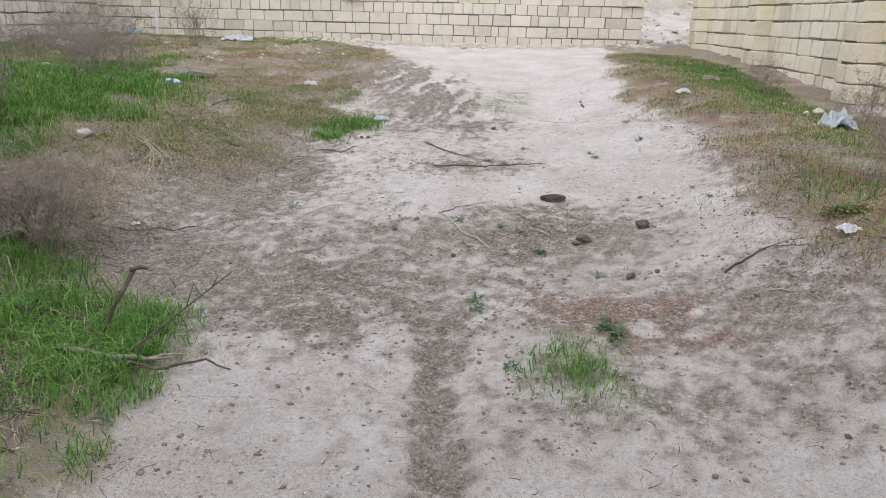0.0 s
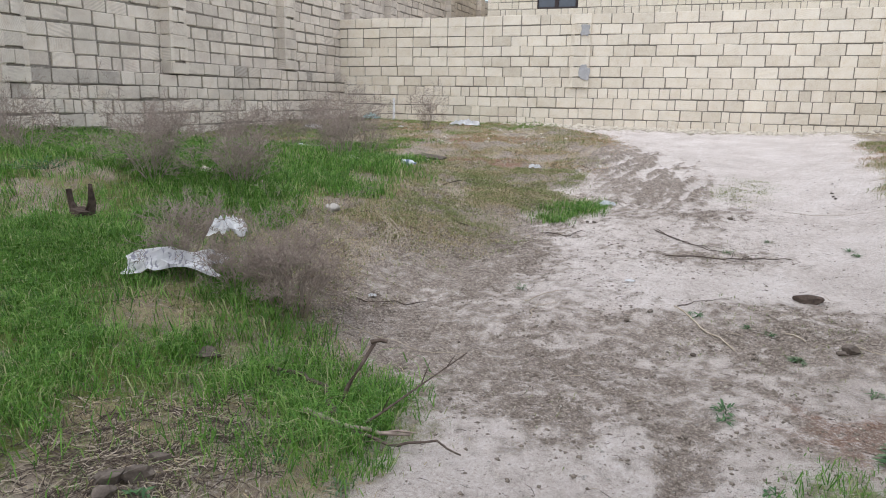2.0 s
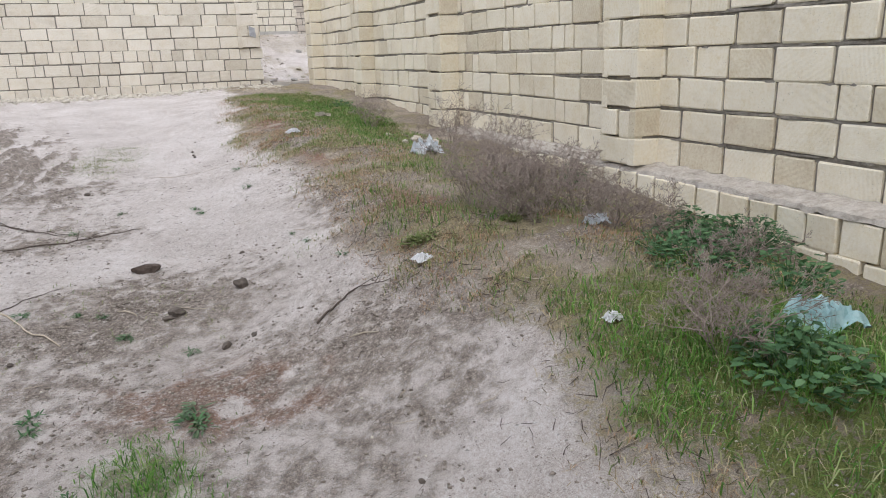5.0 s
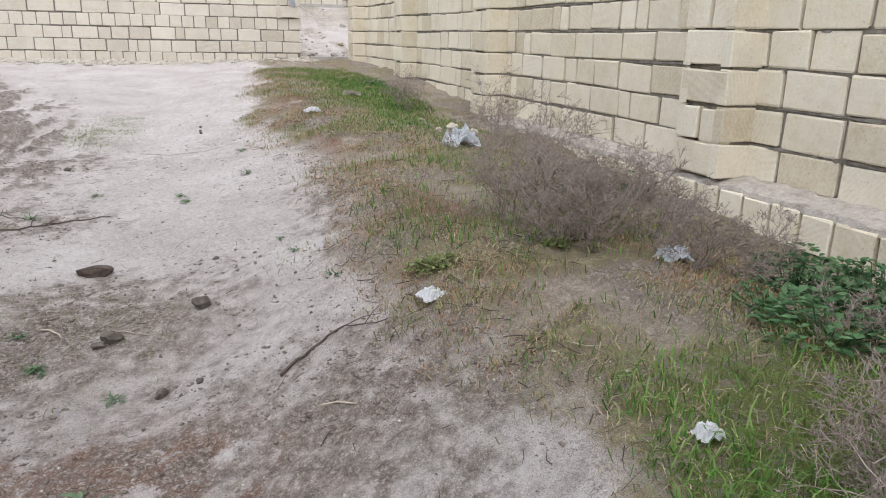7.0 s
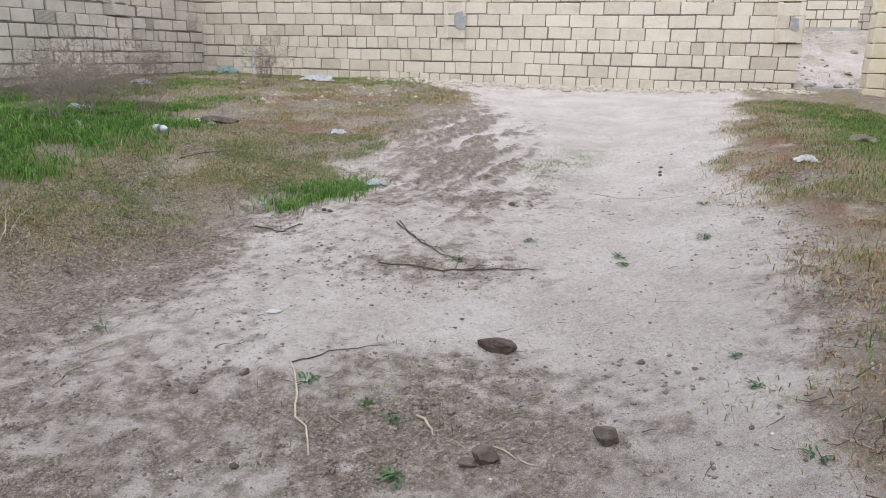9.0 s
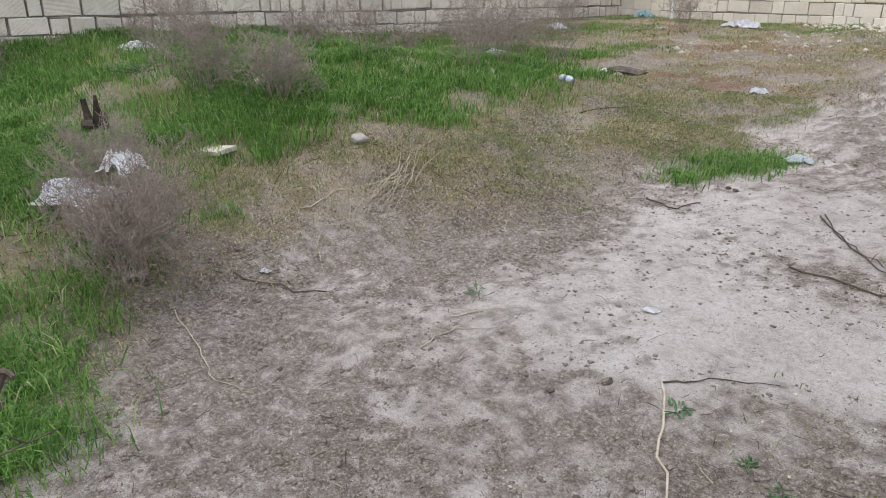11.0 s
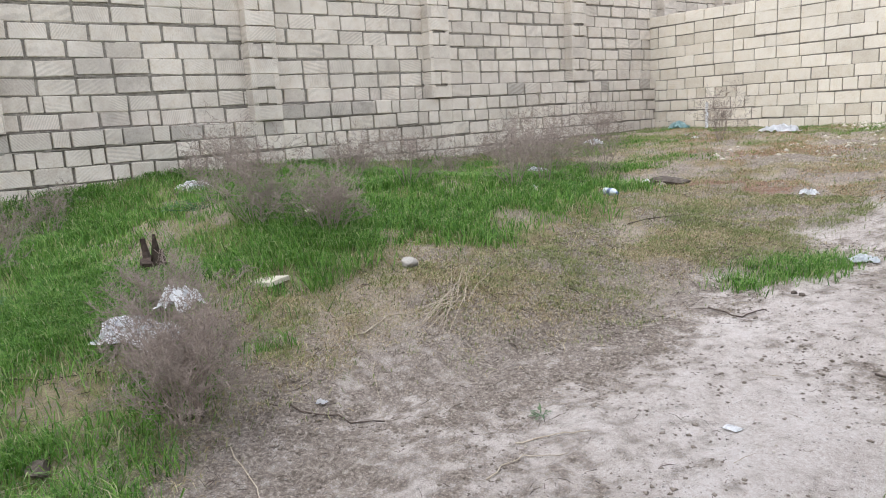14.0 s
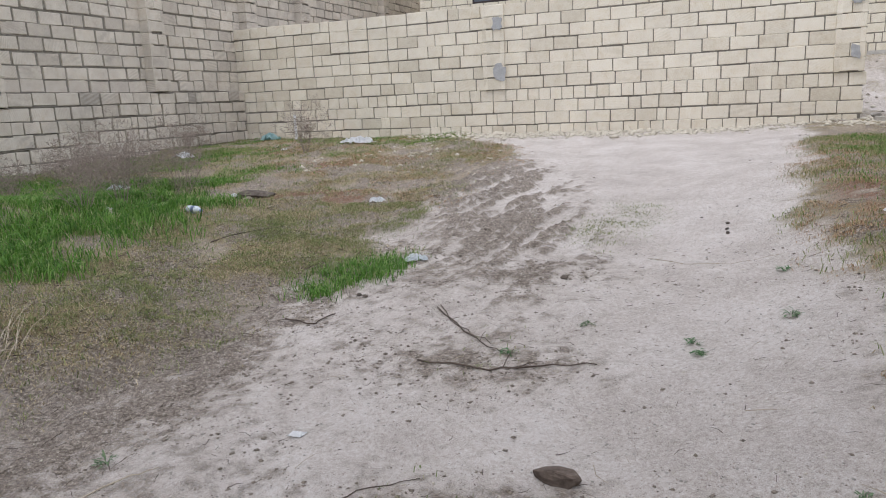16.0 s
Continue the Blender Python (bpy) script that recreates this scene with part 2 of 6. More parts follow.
def zones(x, y):
    """How much pale track, dark soil (also the left rut's shadow and darkened rubble gaps), red soil, dry grass and
    green grass there is, each 0..1.
    """
    yard_x, yard_y = np.asarray(x, float), np.asarray(y, float)
    x, y = plan(yard_x, yard_y)
    wob = 0.55 * (fractal(x * 1.7, y * 1.7, 11) - 0.5) + 0.22 * (fractal(x * 7, y * 7, 23) - 0.5)
    right, left = np.interp(y, *TRACK_R), np.interp(y, *TRACK_L)
    track = smooth(-0.5, 0.35, x + 1.3 * wob - left) * (1 - smooth(-0.22, 0.28, x + wob * 0.9 - right))
    fine = fractal(x * 5, y * 5, 31)
    grain = fractal(x * 16, y * 16, 37)
    dark = 1.3 * blob(x, y, 0.78, 4.22, 0.5, 0.42) + 0.62 * blob(x, y, -0.15, 4.1, 0.75, 0.3) + 0.8 * blob(x, y, -1.25, 4.75, 0.5, 0.45, 0.7)
    dark = dark + 1.2 * blob(x, y, -1.45, 3.3, 0.6, 0.42) + 1.1 * blob(x, y, 0.02, 2.1, 0.085, 1.0) + 0.5 * blob(x, y, 0.1, 3.35, 1.4, 0.42)
    # the long blob at -1.25, 5.75 colours in the left rut's mud and shadow
    dark = dark + 0.5 * blob(x, y, -0.5, 3.0, 0.35, 0.25) + 0.95 * blob(x, y, -1.25, 5.75, 0.42, 1.1, -0.25) + 0.6 * blob(x, y, -1.75, 3.75, 0.5, 0.3) + 0.6 * blob(x, y, 0.3, 5.65, 0.6, 0.3)
    dark = dark + 0.15 * blob(x, y, -0.3, 8.8, 0.5, 1.5, 0.22)
    dark = dark + 0.7 * blob(x, y, 1.5, 2.9, 0.4, 0.5) + 0.5 * blob(x, y, 0.9, 2.4, 0.8, 0.4) + 0.5 * blob(x, y, -0.9, 3.5, 0.6, 0.3)
    dark = dark + 0.8 * blob(x, y, -1.7, 1.9, 0.4, 0.45) + 0.55 * blob(x, y, 1.95, 4.7, 0.25, 1.2) + 0.3 * blob(x, y, 0.0, 7.0, 0.9, 0.5)
    dark = dark + 0.9 * track * (1 - track) * smooth(0.4, 0.6, fractal(x * 3 + 2, y * 3, 97, 4)) + 0.3 * blob(x, y, -1.55, 4.5, 0.45, 0.9)
    # sharp line along the left rut: its shadow painted as dark soil
    dark = dark + 1.3 * (blob(yard_x, yard_y, -1.10, 4.58, 0.19, 0.06, 1.27) + blob(yard_x, yard_y, -0.98, 4.88, 0.20, 0.06, 1.09) + blob(yard_x, yard_y, -0.86, 5.19, 0.20, 0.06, 1.34))
    dark = dark + 1.9 * mud(x, y) + 0.5 * blob(x, y, -2.2, 4.0, 0.5, 0.5)
    dark = 0.85 * dark + 0.13 * (1 - smooth(-0.4, 0.9, x)) * (1 - smooth(6.0, 8.0, y)) * track + 0.04 * track
    # patchy darkening along the back wall's foot, to set off gaps in the rubble
    dark = dark + 0.75 * smooth(1.3, 0.2, 14.4 - yard_y - 0.0612 * yard_x) * smooth(-3.0, -1.5, x) * (yard_y + 0.0612 * yard_x < 14.5) * smooth(0.42, 0.6, fractal(x * 3.5, y * 6, 103, 4))
    dark = np.clip(dark * (0.42 + 0.75 * smooth(0.32, 0.68, 0.35 * fine + 0.65 * grain)), 0, 1)
    red = np.clip(1.0 * blob(x, y, 0.98, 3.05, 0.5, 0.33, -0.35) + 0.5 * blob(x, y, 0.5, 3.3, 0.4, 0.2) + 0.8 * blob(x, y, -2.3, 8.9, 0.9, 0.5) + 0.7 * blob(x, y, -3.2, 10.6, 0.9, 0.6) + 0.8 * blob(x, y, 2.2, 4.3, 0.22, 0.5) + 0.8 * blob(x, y, 2.5, 8.6, 0.35, 1.0) + 0.5 * blob(x, y, 2.3, 6.4, 0.25, 0.6), 0, 1) * smooth(0.26, 0.52, fine)
    patch = fractal(x * 0.9 + 5, y * 0.9, 47, 3)
    rim = np.interp(y, [-1, 1.5, 2.6, 3.2, 3.6, 4.4, 5.5, 7.4, 9, 11, 13, 15], [-2.3, -2.05, -1.5, -1.75, -2.15, -2.75, -2.6, -2.55, -3.4, -3.6, -2.6, -2.2])
    green = 1 - smooth(-0.45, 0.35, x + wob * 2.4 - rim)
    green = green * (0.35 + 0.65 * smooth(0.33, 0.5, fractal(x * 2.3, y * 2.3, 53, 3)))
    green = green * (1 - 0.85 * smooth(0.47, 0.6, patch) * smooth(7.2, 8.6, y)) * (1 - 0.95 * blob(x, y, -1.75, 2.0, 0.5, 0.42)) * (1 - 0.9 * blob(x, y, -1.72, 2.5, 0.26, 0.26)) * (1 - 0.85 * blob(x, y, -2.3, 3.2, 0.6, 0.35))
    green = np.maximum(green, blob(x, y, -1.25, 2.62, 0.32, 0.25) + 0.95 * blob(x, y, -0.85, 6.75, 0.16, 0.42, -0.5) + 0.8 * blob(x, y, 0.55, 2.65, 0.16, 0.17))
    bank = smooth(0.0, 0.2, x + wob - right)
    rgreen = blob(x, y, 2.75, 2.0, 0.8, 0.75) + blob(x, y, 2.6, 1.2, 0.75, 0.7) + 0.9 * blob(x, y, 3.35, 10.2, 0.7, 1.9) + 0.55 * blob(x, y, 3.2, 7.3, 0.5, 1.6) + 0.35 * blob(x, y, 2.6, 4.2, 0.5, 0.6)
    green = np.maximum(green, bank * np.clip(1.25 * rgreen, 0, 1) * smooth(0.22, 0.46, fine + 0.1))
    beyond = smooth(14.4, 14.6, yard_y + 0.0612 * yard_x) * (yard_x > -7.3) * (0.55 + 0.45 * fractal(x * 1.5, y * 1.5, 91, 3))
    green = green * (1 - 0.7 * beyond)
    track = np.maximum(track, 0.75 * beyond)
    xb, yb = x + 0.9 * wob, y + 0.8 * (fractal(x * 4 + 9, y * 4, 41, 3) - 0.5)
    bare = np.clip(blob(xb, yb, 2.45, 2.98, 0.15, 0.2) + 0.7 * blob(xb, yb, 2.45, 4.4, 0.22, 0.3) + 0.5 * blob(xb, yb, 2.6, 7.6, 0.3, 0.6) + 0.8 * smooth(0.53, 0.62, fractal(x * 1.9, y * 1.9 + 7, 43, 3)) * (1 - green), 0, 1)
    dark = np.maximum(dark, 0.6 * (1 - track) * (1 - green) * smooth(0.45, 0.6, fractal(x * 2.6 + 3, y * 2.6, 59, 4)))
    dry = np.clip((1 - track) * (1 - green) * (1 - bare), 0, 1)
    return track, dark, red, dry, green * (1 - bare)


def axis_steps(lo, hi, step, far):
    inner = np.arange(lo, hi + step / 2, step)
    grow = step * 1.22 ** np.arange(1, 64)
    out = np.cumsum(grow)
    out = out[out < far]
    return np.concatenate([lo - out[::-1], inner, hi + out])


gx, gy = axis_steps(-8.0, 4.2, 0.032, 1500), axis_steps(0.6, 15.0, 0.032, 1500)
GX, GY = np.meshgrid(gx, gy)
track_w, dark_w, red_w, dry_w, green_w = zones(GX, GY)
rough_z = 0.10 * (fractal(GX * 1.1, GY * 1.1, 61) - 0.5) + 0.05 * (fractal(GX * 5, GY * 5, 67) - 0.5) * (1 - 0.65 * track_w) + 0.022 * (fractal(GX * 15, GY * 15, 71, 3) - 0.5) * (0.8 + 1.3 * dark_w)
PX, PY = plan(GX, GY)
ruts = -0.045 * blob(PX, PY, 0.02, 2.2, 0.09, 1.0) + 0.05 * mud(PX, PY) - 0.045 * blob(PX, PY, -1.2, 5.6, 0.12, 0.9, -0.2)
inside = smooth(-9.5, -7.9, GX) * (1 - smooth(4.0, 6.0, GX)) * smooth(-4, 0, GY) * (1 - smooth(15, 20, GY))
GZ = land(GX, GY) + (rough_z + ruts) * inside + 0.03 * dry_w * inside


def ground_at(x, y):
    """The height of the ground sheet itself at a place."""
    i = int(np.clip(np.searchsorted(gx, x) - 1, 0, len(gx) - 2))
    j = int(np.clip(np.searchsorted(gy, y) - 1, 0, len(gy) - 2))
    u, v = (x - gx[i]) / (gx[i + 1] - gx[i]), (y - gy[j]) / (gy[j + 1] - gy[j])
    return float((GZ[j, i] * (1 - u) + GZ[j, i + 1] * u) * (1 - v) + (GZ[j + 1, i] * (1 - u) + GZ[j + 1, i + 1] * u) * v)


def ground_many(x, y):
    i, j = np.clip(np.searchsorted(gx, x) - 1, 0, len(gx) - 2), np.clip(np.searchsorted(gy, y) - 1, 0, len(gy) - 2)
    u, v = (x - gx[i]) / (gx[i + 1] - gx[i]), (y - gy[j]) / (gy[j + 1] - gy[j])
    return (GZ[j, i] * (1 - u) + GZ[j, i + 1] * u) * (1 - v) + (GZ[j + 1, i] * (1 - u) + GZ[j + 1, i + 1] * u) * v


def ground_material():
    m, n, l, b = nodes_of("soil")

    def weight(name):
        a = n.new("ShaderNodeAttribute")
        a.attribute_name = name
        return a.outputs["Fac"]

    n1, n2, n3, n4 = noise_at(n, l, 2.2, 6), noise_at(n, l, 13, 8, 0.7), noise_at(n, l, 60, 6, 0.75), noise_at(n, l, 260, 5, 0.8)
    sand = ramp(n, l, n1, [(0.3, (0.54, 0.485, 0.45)), (0.5, (0.63, 0.574, 0.538)), (0.7, (0.71, 0.656, 0.625))])
    sand = mix(n, l, ramp(n, l, n2, [(0.5, (0, 0, 0)), (0.72, (0.6,) * 3)]), sand, (0.42, 0.37, 0.32))
    earth = ramp(n, l, n3, [(0.3, (0.12, 0.098, 0.082)), (0.5, (0.285, 0.24, 0.205)), (0.7, (0.50, 0.44, 0.385))])
    clay = ramp(n, l, n3, [(0.3, (0.16, 0.09, 0.065)), (0.55, (0.27, 0.165, 0.12)), (0.75, (0.36, 0.24, 0.18))])
    straw = ramp(n, l, n2, [(0.3, (0.12, 0.10, 0.062)), (0.45, (0.24, 0.20, 0.122)), (0.6, (0.35, 0.295, 0.19)), (0.75, (0.49, 0.43, 0.325))])
    under = ramp(n, l, n2, [(0.3, (0.09, 0.10, 0.04)), (0.55, (0.16, 0.19, 0.06)), (0.75, (0.25, 0.25, 0.11))])

    def soft_edge(w):
        speck = arith(n, l, "ADD", 0.12, arith(n, l, "MULTIPLY", arith(n, l, "SUBTRACT", arith(n, l, "ADD", n3, n2), 0.62), 3.2))
        return ramp(n, l, arith(n, l, "MULTIPLY", w, speck), [(0.12, (0, 0, 0)), (0.8, (1, 1, 1))])

    def edge(w):
        speck = arith(n, l, "ADD", 0.0, arith(n, l, "MULTIPLY", arith(n, l, "SUBTRACT", arith(n, l, "ADD", n3, n2), 0.80), 5.0))
        return ramp(n, l, arith(n, l, "MULTIPLY", w, speck), [(0.22, (0, 0, 0)), (0.78, (1, 1, 1))])

    dirt = ramp(n, l, n2, [(0.3, (0.26, 0.21, 0.165)), (0.5, (0.38, 0.32, 0.26)), (0.7, (0.51, 0.445, 0.38))])
    col = mix(n, l, soft_edge(weight("track")), dirt, sand)
    col = mix(n, l, edge(weight("dry")), col, straw)
    col = mix(n, l, edge(weight("green")), col, under)
    col = mix(n, l, edge(arith(n, l, "MULTIPLY", weight("red"), 1.25)), col, clay)
    col = mix(n, l, edge(arith(n, l, "MULTIPLY", weight("dark"), 1.45)), col, earth)
    grit = n.new("ShaderNodeTexVoronoi")
    grit.inputs["Scale"].default_value = 95
    where = n.new("ShaderNodeNewGeometry")
    l.new(where.outputs["Position"], grit.inputs["Vector"])
    speck = arith(n, l, "MULTIPLY", ramp(n, l, grit.outputs["Distance"], [(0.16, (1, 1, 1)), (0.34, (0, 0, 0))]), ramp(n, l, noise_at(n, l, 21, 5, 0.7), [(0.5, (0, 0, 0)), (0.64, (0.75,) * 3)]))
    col = mix(n, l, speck, col, ramp(n, l, grit.outputs["Color"], [(0.15, (0.10, 0.08, 0.065)), (0.6, (0.26, 0.22, 0.185)), (0.9, (0.62, 0.58, 0.54))]))
    col = mix(n, l, 0.7, col, ramp(n, l, n4, [(0.32, (0.05,) * 3), (0.5, (0.5,) * 3), (0.68, (0.9,) * 3)]), "OVERLAY")
    col = mix(n, l, 0.68, col, ramp(n, l, n3, [(0.3, (0.22,) * 3), (0.5, (0.5,) * 3), (0.7, (0.74,) * 3)]), "OVERLAY")
    l.new(col, b.inputs["Base Color"])
    b.inputs["Roughness"].default_value = 0.97
    b.inputs["Specular IOR Level"].default_value = 0.12
    bump(n, l, b, mix(n, l, 0.4, mix(n, l, 0.55, n2, n3), n4), 1.0, 0.032)
    return m


def build_ground():
    ny, nx = GX.shape
    co = np.stack([GX.ravel(), GY.ravel(), GZ.ravel()], 1)
    idx = np.arange(nx * ny).reshape(ny, nx)
    quads = np.stack([idx[:-1, :-1], idx[:-1, 1:], idx[1:, 1:], idx[1:, :-1]], -1).reshape(-1, 4)
    me = bpy.data.meshes.new("ground")
    me.vertices.add(len(co))
    me.vertices.foreach_set("co", co.ravel())
    me.loops.add(quads.size)
    me.loops.foreach_set("vertex_index", quads.ravel())
    me.polygons.add(len(quads))
    me.polygons.foreach_set("loop_start", np.arange(0, quads.size, 4))
    me.polygons.foreach_set("use_smooth", np.ones(len(quads), bool))
    me.update(calc_edges=True)
    for name, w in (("track", track_w), ("dark", dark_w), ("red", red_w), ("dry", dry_w), ("green", green_w)):
        a = me.attributes.new(name, "FLOAT", "POINT")
        a.data.foreach_set("value", np.ascontiguousarray(w.ravel(), dtype=np.float32))
    me.materials.append(ground_material())
    tagged(new("ground", me), "pale trodden sandy track between banks of weeds", "ground", kind="structure")


build_ground()

# ---- block walls ----
COURSE = 0.196


def block_mesh(name, length, height, rng, wear, material, deep=0.07):
    """One sawn limestone block: an uneven front with worn arrises, open at the back."""
    us, ws = (-0.5, 0.009 / length - 0.5, 0.5 - 0.009 / length, 0.5), (-0.5, 0.009 / height - 0.5, 0.5 - 0.009 / height, 0.5)
    nx, nz = 4, 4
    verts, faces = [], []
    tip, tilt = wear * rng.uniform(-0.004, 0.004), wear * rng.uniform(-0.003, 0.003)
    for k in range(nz):
        for i in range(nx):
            u, w = us[i], ws[k]
            rim = i in (0, nx - 1) or k in (0, nz - 1)
            corner = i in (0, nx - 1) and k in (0, nz - 1)
            chip = rng.random() ** (6 if wear < 1.3 else 3)
            pull = 1 - (0.09 * chip if corner else 0.006 * rng.random() if rim else 0.0) * wear
            back = wear * ((0.003 + 0.03 * chip) if corner else (0.0015 + 0.002 * rng.random()) if rim else rng.uniform(-0.001, 0.001)) + u * tip + w * tilt
            verts.append((u * length * pull, back, w * height * pull + (wear * rng.uniform(-0.003, 0.003) if rim else 0)))
    for k in range(nz - 1):
        for i in range(nx - 1):
            a = k * nx + i
            faces.append((a, a + 1, a + nx + 1, a + nx))
    ring = list(range(nx)) + [nx - 1 + nx * k for k in range(1, nz)] + [nx * (nz - 1) + i for i in range(nx - 2, -1, -1)] + [nx * k for k in range(nz - 2, 0, -1)]
    start = len(verts)
    for r in ring:
        verts.append((verts[r][0], deep, verts[r][2]))
    for q in range(len(ring)):
        p = (q + 1) % len(ring)
        faces.append((ring[q], start + q, start + p, ring[p]))
    return raw_mesh(name, verts, faces, material)


LENGTHS = (0.388, 0.33, 0.27, 0.225, 0.19, 0.14)


def block_set(material, wear, seed, kinds=7, deep=0.07, gap=0.013):
    rng = random.Random(seed)
    return {s: [block_mesh("block", s - gap, COURSE - gap * 1.15, rng, wear, material, deep) for _ in range(kinds)] for s in LENGTHS}


def lay(rng, run, style):
    """Lengths that fill one course: 'full' blocks in bond, 'header' short ones, 'mixed' both."""
    out, left, first = [], run, True
    while left > 0.06:
        if style == "header":
            s = rng.choice((0.19, 0.225, 0.19, 0.19))
        elif style == "mixed":
            s = rng.choice((0.388, 0.388, 0.388, 0.33, 0.27, 0.19, 0.14))
        elif style == "short":
            s = rng.choice((0.27, 0.27, 0.225, 0.33, 0.27, 0.19, 0.33))
        else:
            s = 0.388 if rng.random() > 0.05 else rng.choice((0.27, 0.33, 0.19))
        if first and style != "header":
            s = rng.choice((0.388, 0.225, 0.19, 0.33))
        first = False
        if s > left:
            s = max([q for q in LENGTHS if q <= left + 0.04] or [0.14])
        out.append(s)
        left -= s
    return out


class Wall:
    """A block wall whose front runs from a to b; its yard side lies on the right hand of a-b."""

    def __init__(self, name, a, b, label, blocks, seed, jitter=1.0, course=COURSE):
        self.a, d = Vector((*a, 0)), Vector((b[0] - a[0], b[1] - a[1], 0))
        self.run, self.d, self.rng = d.length, d.normalized(), random.Random(seed)
        self.out = Vector((self.d.y, -self.d.x, 0))
        self.turn = math.atan2(self.d.y, self.d.x)
        self.blocks, self.jitter, self.pieces, self.core = blocks, jitter, [], bmesh.new()
        self.name, self.label, self.course = name, label, course

    def slab(self, s0, s1, z0, z1, proud=0.0, thick=0.38):
        """The mortar core behind a stretch of blocks."""
        m = Matrix.Translation(self.a) @ Matrix.Rotation(self.turn, 4, "Z")
        c = Matrix.Translation(((s0 + s1) / 2, thick / 2 + 0.018 - proud, (z0 + z1) / 2)) @ Matrix.Diagonal((s1 - s0, thick, z1 - z0, 1))
        bmesh.ops.create_cube(self.core, size=1, matrix=m @ c)

    def bead(self, s0, s1, z, proud=0.0, thick=0.009, swell=1.0):
        """Rough mortar squeezed out of one bed joint."""
        n = max(2, int((s1 - s0) / 0.045))
        seed = self.rng.uniform(0, 90)
        last = None
        for k in range(n + 1):
            s = s0 + (s1 - s0) * k / n
            q = Vector((s * 9.0, seed, z * 3))
            t = thick * (1.0 + 0.9 * swell * noise.noise(q)) + 0.002
            f = proud - 0.006 + swell * (0.011 * noise.noise(q * 1.7 + Vector((7, 3, 1))) + 0.006 * noise.noise(q * 4.1))
            ring = []
            for up, fwd in ((1.0, -0.03), (0.75, f), (-0.75, f), (-1.0, -0.03)):
                p = self.a + self.d * s + self.out * (fwd if fwd == f else proud + fwd)
                p.z = z + up * t + 0.004 * noise.noise(q * 2.3) + 0.006 * self.jitter * math.sin(s * 1.7 + z * 9)
                ring.append(self.core.verts.new(p))
            if last:
                for i in range(3):
                    self.core.faces.new((last[i], last[i + 1], ring[i + 1], ring[i]))
            last = ring

    def row(self, s0, s1, z, style="full", proud=0.0, face=0):
        """One course of blocks. face 0: the front; -1, +1: the two cheeks of a pier."""
        s = s0
        for size in lay(self.rng, s1 - s0, style):
            self.place(s + size / 2, z, size, proud)
            s += size

    def place(self, s, z, size, proud=0.0, turn=0.0):
        r, j = self.rng, self.jitter
        p = self.a + self.d * s + self.out * (proud + r.uniform(-0.004, 0.006) * j)
        p.z = z + self.course / 2 + r.uniform(-0.004, 0.004) * j + 0.006 * j * math.sin(s * 1.7 + z * 9)
        m = Matrix.Translation(p) @ Euler((r.uniform(-0.012, 0.012) * j, r.uniform(-0.012, 0.012) * j, self.turn + turn + r.uniform(-0.018, 0.018) * j)).to_matrix().to_4x4()
        k = 0.045 * min(j, 1.4)
        m = m @ Matrix.Diagonal((1 - k * r.random(), 1, (1 - 1.3 * k * r.random()) * self.course / COURSE, 1))
        self.pieces.append((r.choice(self.blocks[size]), m))

    def pier(self, s0, s1, z0, z1, proud):
        """A pier: blocks across its front, and on the two cheeks that stand out of the wall."""
        z, odd = z0, 0
        self.slab(s0 + 0.02, s1 - 0.02, z0, z1, proud - 0.02)
        while z < z1 - 0.1:
            w = s1 - s0
            if odd % 3 == 1:
                sizes = [0.19, 0.19]
            else:
                sizes = [0.388]
            s = s0 + (w - sum(sizes)) / 2
            for q in sizes:
                self.place(s + q / 2, z, q, proud)
                s += q
            for side in (-1, 1):
                r = self.rng
                p = self.a + self.d * ((s0 + 0.006) if side < 0 else (s1 - 0.006)) + self.out * (proud - 0.105)
                p.z = z + self.course / 2
                m = Matrix.Translation(p) @ Matrix.Rotation(self.turn - side * -math.pi / 2, 4, "Z")
                self.pieces.append((r.choice(self.blocks[0.225]), m))
            z, odd = z + self.course, odd + 1

    def finish(self, near):
        """Core and blocks; the pieces that near() picks, 300 at most, are objects of their own."""
        me = bpy.data.meshes.new(self.name)
        self.core.to_mesh(me)
        self.core.free()
        me.materials.append(MORTAR)
        wall = tagged(new(self.name, me), self.label, "wall", kind="structure")
        single, rest = [], []
        for mesh, m in self.pieces:
            (single if near(m.translation) and len(single) < 300 else rest).append((mesh, m))
        for mesh, m in single:
            ob = new("block", mesh)
            ob.parent, ob.matrix_basis = wall, m
        for stone in {mesh.materials[0].name: mesh.materials[0] for mesh, _ in rest}.values():
            verts, faces = [], []
            for mesh, m in rest:
                if mesh.materials[0] == stone:
                    k = len(verts)
                    verts += [m @ v.co for v in mesh.vertices]
                    faces += [tuple(k + i for i in p.vertices) for p in mesh.polygons]
            ob = new("blocks", raw_mesh("blocks", verts, faces, stone))
            ob.parent = wall
            tagged(ob, kind="stuff")
        return wall


BACK_A, BACK_B = (-7.179, 14.916), (3.485, 14.262)


